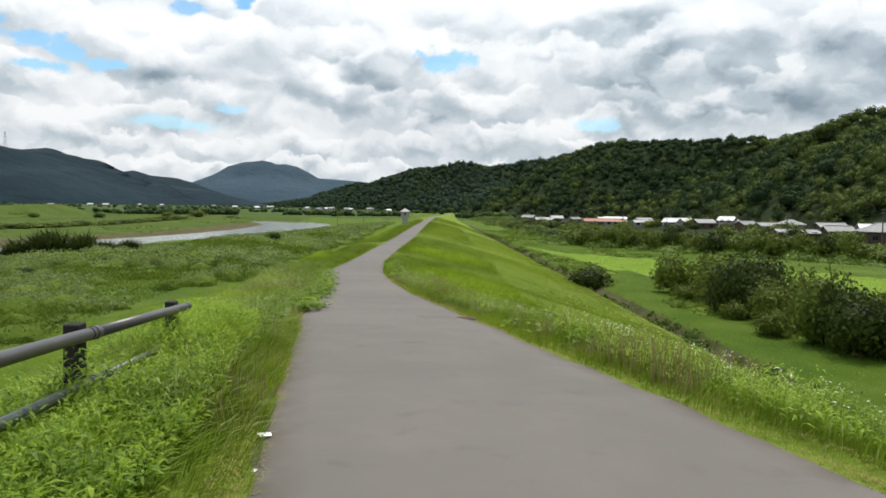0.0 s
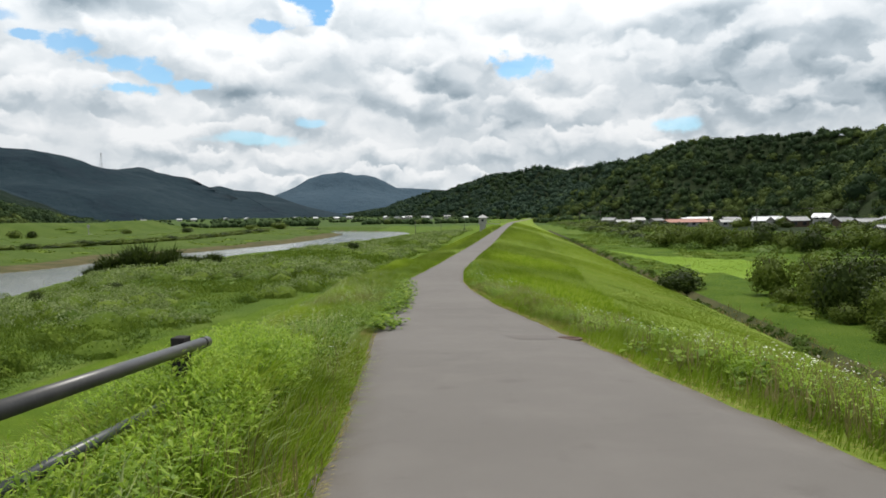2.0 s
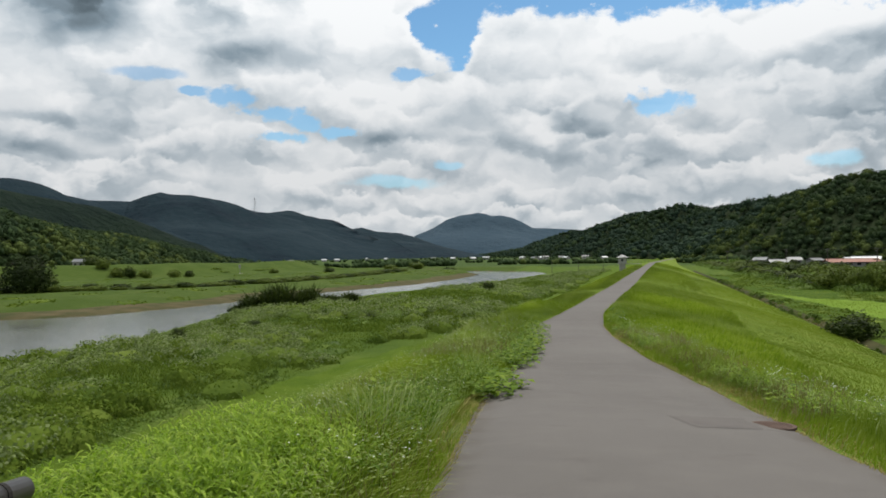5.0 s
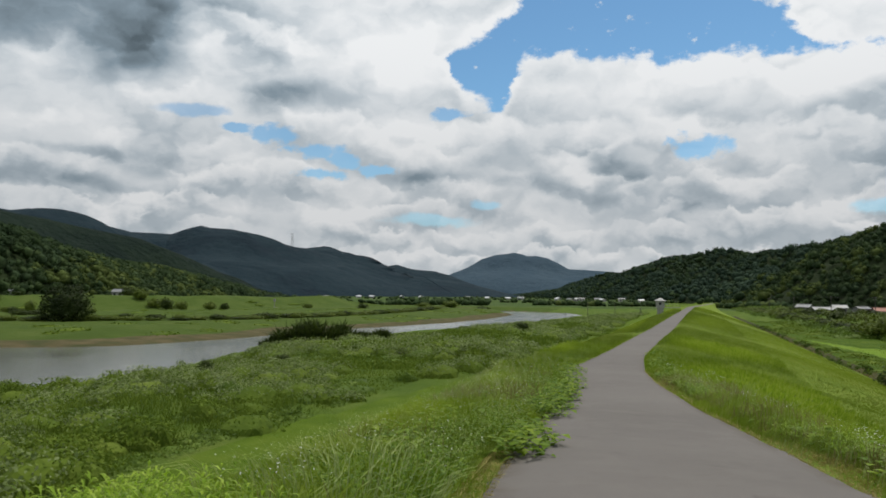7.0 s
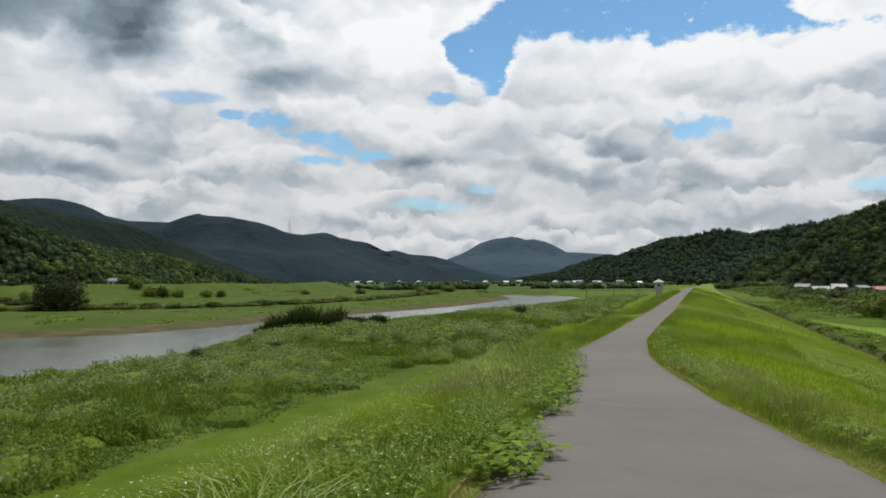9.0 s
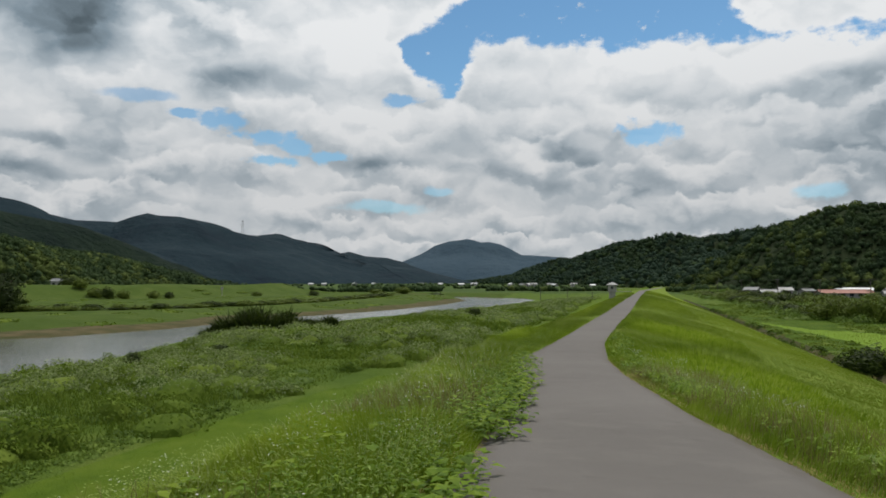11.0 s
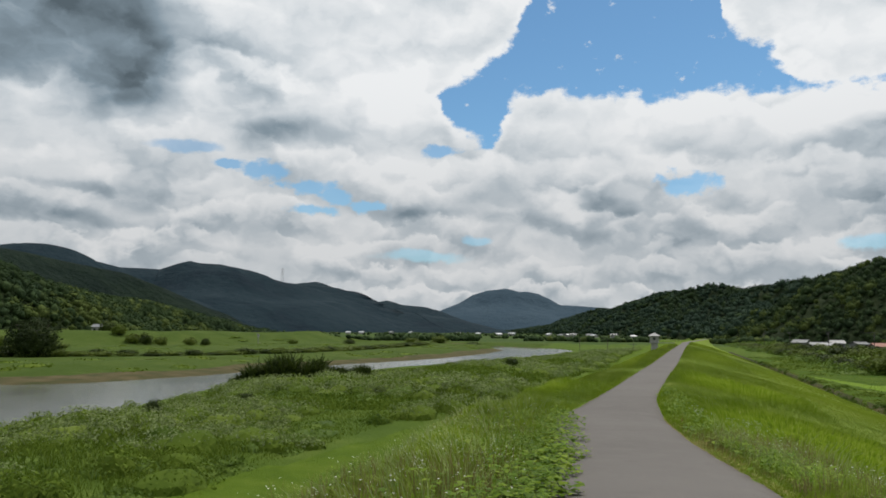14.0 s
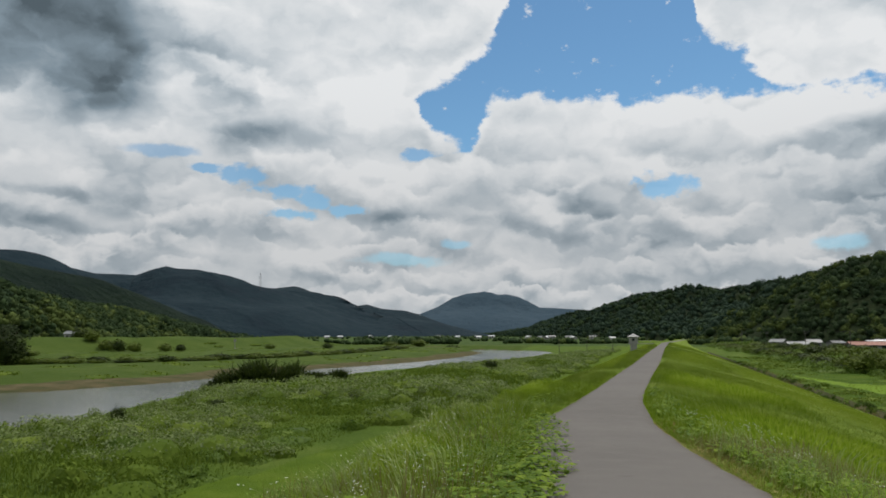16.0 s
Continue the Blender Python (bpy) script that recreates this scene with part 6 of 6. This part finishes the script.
house(150, 190, 12, 8, 4.0, -30, "tile_grey", "wall_brown", "house with a grey tiled roof", 1.8)
house(136, 186, 8, 5, 2.4, -10, "tile_white", "wall_grey", "low shed with a bright roof", 0.8)
rh = random.Random(77)
for k, (x, y) in enumerate([(54, 418), (76, 404), (90, 400), (99, 360), (107, 384), (116, 368), (125, 350), (134, 336), (138, 312), (146, 306), (155, 296), (148, 214), (158, 208), (132, 222), (120, 224), (165, 262), (150, 250)]):
    roof, wall = rh.choice([("tile_grey", "wall_brown"), ("tile_dark", "wall_grey"), ("tile_grey", "wall_grey"), ("tile_white", "wall_brown")])
    house(x, y, rh.uniform(6, 10), rh.uniform(5, 7), rh.uniform(2.4, 4.2), rh.uniform(-40, 40), roof, wall, {"tile_grey": "small house with a grey tiled roof", "tile_dark": "small house with a dark roof", "tile_white": "small shed with a pale metal roof"}[roof] + " behind the bank", rh.uniform(1.0, 1.7))
GARDEN = "garden trees between the houses"
for k, (x, y, w, h) in enumerate([(50, 400, 6, 4), (56, 380, 6, 3.5), (64, 388, 5, 4), (70, 372, 6, 3), (76, 352, 7, 3), (88, 346, 6, 3), (92, 366, 5, 4.5), (99, 344, 6, 4), (106, 336, 6, 3), (108, 362, 5, 5), (114, 328, 6, 3.6), (116, 340, 5, 5), (122, 312, 7, 4), (127, 300, 6, 4),
                                  (133, 288, 8, 4.5), (128, 270, 8, 5), (138, 276, 6, 4), (118, 262, 8, 4), (108, 250, 8, 4.5), (100, 236, 7, 4), (104, 216, 7, 4.5), (114, 206, 7, 4), (122, 194, 8, 4.6), (132, 176, 7, 4.4), (118, 180, 8, 4), (106, 196, 7, 4), (96, 210, 6, 3.6), (90, 232, 7, 4), (84, 262, 8, 4), (76, 300, 8, 4), (66, 335, 8, 3.5), (144, 232, 8, 6), (156, 236, 8, 6.5), (140, 192, 6, 4.5), (151, 176, 8, 5)]):
    bush("tree", x, y, w * 1.15, h, ("bush", "bush_light", "bush", "bush_light")[k % 4], "leafy garden tree among the village houses", k + 500, GARDEN, category="tree")
house(-612, 955, 12, 9, 6.0, 20, "tile_white", "wall_white", "white house at the foot of the wooded hill", 2.0, z=2.5, group="houses across the river")
for k, (x, y, w, t) in enumerate([(-403, 355, 10, 10), (-391, 352, 8, -20), (-377, 356, 7, 30), (-415, 350, 8, 0), (-352, 420, 7, 15)]):
    house(x, y, w, 7, 3.4, t, ("tile_white", "tile_grey", "tile_grey")[k % 3], "wall_white", "small house below the wooded hill", 1.5, z=-2.1, group="houses across the river")
rv = random.Random(9)
for k, (x, y) in enumerate([(-158, 1100), (-150, 1105), (-142, 1098), (-120, 1110), (-113, 1104), (-88, 1120), (-180, 1130), (-60, 1090), (-260, 1250), (-290, 1280), (-330, 1300), (-380, 1350), (-470, 1350), (-520, 1380), (-560, 1330), (-600, 1360), (-640, 1300)]):
    house(x, y, rv.uniform(8, 13), 8, rv.uniform(3.2, 5.0), rv.uniform(-60, 60), rv.choice(["tile_white", "tile_white", "tile_grey"]), "wall_white", "far small house on the valley floor", 1.7, group="far houses")


def gatehouse(x, y):
    """Sluice gatehouse: a box with a hipped roof on a concrete tower, and a railed footbridge to the dike."""
    ob = new("gatehouse")
    bm = bmesh.new()
    add_box(bm, (-1.3, -1.3, -4.5), (1.3, 1.3, 1.6), 0.05)
    part("tower", bm, M["concrete"], ob)
    bm = bmesh.new()
    add_box(bm, (-2.0, -2.0, 1.5), (2.0, 2.0, 1.8), 0.03)
    part("platform", bm, M["concrete"], ob)
    bm = bmesh.new()
    add_box(bm, (-1.7, -1.7, 1.8), (1.7, 1.7, 4.4), 0.02)
    body = part("cabin", bm, M["wall_white"], ob, "pale grey cabin walls")
    for s in (-1, 1):
        for axis in (0, 1):
            bm = bmesh.new()
            lo, hi = [-0.5, -0.5, 2.7], [0.5, 0.5, 3.7]
            lo[axis], hi[axis] = s * 1.7 - 0.04, s * 1.7 + 0.04
            add_box(bm, lo, hi)
            part("window", bm, M["glass"], body)
    bm = bmesh.new()
    b = [bm.verts.new(p) for p in ((-2.5, -2.5, 4.3), (2.5, -2.5, 4.3), (2.5, 2.5, 4.3), (-2.5, 2.5, 4.3))]
    t = bm.verts.new((0, 0, 5.7))
    for i in range(4):
        bm.faces.new((b[i], b[(i + 1) % 4], t))
    bm.faces.new(b[::-1])
    part("roof", bm, M["tile_grey"], ob, "grey pyramid roof")
    bm = bmesh.new()
    add_box(bm, (1.9, -0.7, 1.5), (11.0, 0.7, 1.75))
    part("footbridge", bm, M["concrete"], ob)
    for s in (-0.65, 0.65):
        bm = bmesh.new()
        for k in range(7):
            add_tube(bm, (2.0 + k * 1.45, s, 1.7), (2.0 + k * 1.45, s, 2.8), 0.04, seg=6)
        add_tube(bm, (1.9, s, 2.8), (11, s, 2.8), 0.045, seg=6)
        part("handrail", bm, M["rail"], ob)
    ob.matrix_basis = pose(x, y, -4.9, 0, 0, 0)
    tagged(ob, "small sluice gatehouse with grey pyramid roof beside the dike", "gatehouse")


gatehouse(-11.1, 340.0)


def pole(x, y, h, turn=0, arm=True, label="weathered utility pole with crossarms"):
    ob = new("utility_pole" if arm else "post")
    bm = bmesh.new()
    add_tube(bm, (0, 0, -0.5), (0, 0, h), 0.17, 0.11, 10)
    part("shaft", bm, M["wood_pole"], ob)
    if arm:
        for zz in (h - 0.4, h - 1.2):
            bm = bmesh.new()
            add_box(bm, (-0.9, -0.06, zz), (0.9, 0.06, zz + 0.12))
            cross = part("crossarm", bm, M["wood_pole"], ob)
            for o in (-0.8, -0.3, 0.3, 0.8):
                bm = bmesh.new()
                add_tube(bm, (o, 0, zz + 0.12), (o, 0, zz + 0.34), 0.05, 0.035, 6)
                part("insulator", bm, M["wall_white"], cross)
    ob.matrix_basis = pose(x, y, float(land(x, y)), 0, 0, turn)
    return tagged(ob, label, "pole", "utility poles" if arm else "meadow posts")


POLES = [(113, 190), (104, 222), (96, 256), (90, 290), (82, 325), (72, 358), (62, 395), (52, 440), (46, 500), (122, 160), (136, 130)]
for k, (x, y) in enumerate(POLES):
    pole(x, y, 9.2 if k in (0, 9, 10) else 8.0, 20)
line = sorted(POLES, key=lambda p: p[1])
for (x0, y0), (x1, y1) in zip(line[:-1], line[1:]):
    z0, z1 = float(land(x0, y0)) + 8.0, float(land(x1, y1)) + 8.0
    bm = bmesh.new()
    for o in (-0.7, 0.0, 0.7):
        last = None
        for k in range(9):
            t = k / 8
            p = (x0 + (x1 - x0) * t + o, y0 + (y1 - y0) * t, z0 + (z1 - z0) * t - 1.2 * 4 * t * (1 - t) * 0.5)
            if last:
                add_tube(bm, last, p, 0.02, seg=4, caps=False)
            last = p
    tagged(part("power_line", bm, M["post"]), "thin dark power lines sagging between poles", "cable")
for x, y, h in ((-50.6, 420, 7.0), (-36.5, 420, 6.0), (-22.5, 400, 4.0), (-64, 430, 3.0)):
    pole(x, y, h, 0, False, "plain dark wooden post in the meadow")


def pylon(x, y, z, h):
    ob = new("pylon")
    bm = bmesh.new()
    for sx in (-1, 1):
        for sy in (-1, 1):
            add_tube(bm, (sx * h * 0.08, sy * h * 0.08, 0), (sx * h * 0.012, sy * h * 0.012, h), 0.22, 0.16, 4)
    for k in range(7):
        a, b = h * k / 7, h * (k + 1) / 7
        wa, wb = h * (0.08 - 0.068 * k / 7), h * (0.08 - 0.068 * (k + 1) / 7)
        for s in (-1, 1):
            add_tube(bm, (-wa, s * wa, a), (wb, s * wb, b), 0.12, seg=4)
            add_tube(bm, (s * wa, -wa, a), (s * wb, wb, b), 0.12, seg=4)
    part("lattice", bm, M["wall_grey"], ob)
    for f in (0.7, 0.82, 0.94):
        bm = bmesh.new()
        add_tube(bm, (-h * 0.1, 0, h * f), (h * 0.1, 0, h * f), 0.18, seg=4)
        part("crossarm", bm, M["wall_grey"], ob)
    ob.matrix_basis = pose(x, y, z)
    tagged(ob, "tall grey lattice pylon on the mountain ridge", "pylon")


pylon(-1330, 2420, 140, 74)


def gauge_box(x, y):
    ob = new("intake_tower")
    bm = bmesh.new()
    add_box(bm, (-1.6, -1.2, -0.5), (1.6, 1.2, 4.6), 0.05)
    part("body", bm, M["concrete"], ob)
    bm = bmesh.new()
    add_box(bm, (-1.9, -1.5, 4.6), (1.9, 1.5, 4.9), 0.03)
    part("cap", bm, M["concrete"], ob)
    ob.matrix_basis = pose(x, y, float(land(x, y)))
    tagged(ob, "small grey concrete tower on the far bank", "tower")


gauge_box(-243, 512)


def slipway(x, y):
    ob = new("signboard")
    bm = bmesh.new()
    add_tube(bm, (0, 0, -0.3), (0, 0, 5.2), 0.16, seg=8)
    part("post", bm, M["concrete"], ob)
    bm = bmesh.new()
    add_box(bm, (-1.6, -0.9, -0.2), (1.6, 0.9, 0.35), 0.04)
    part("plinth", bm, M["concrete"], ob)
    bm = bmesh.new()
    add_box(bm, (-0.7, -0.1, 3.6), (0.7, 0.05, 5.2), 0.02)
    part("board", bm, M["wall_white"], ob, "blank pale board")
    ob.matrix_basis = pose(x, y, float(land(x, y)))
    tagged(ob, "pale post with a board on a concrete plinth", "signboard")


slipway(-222, 392)
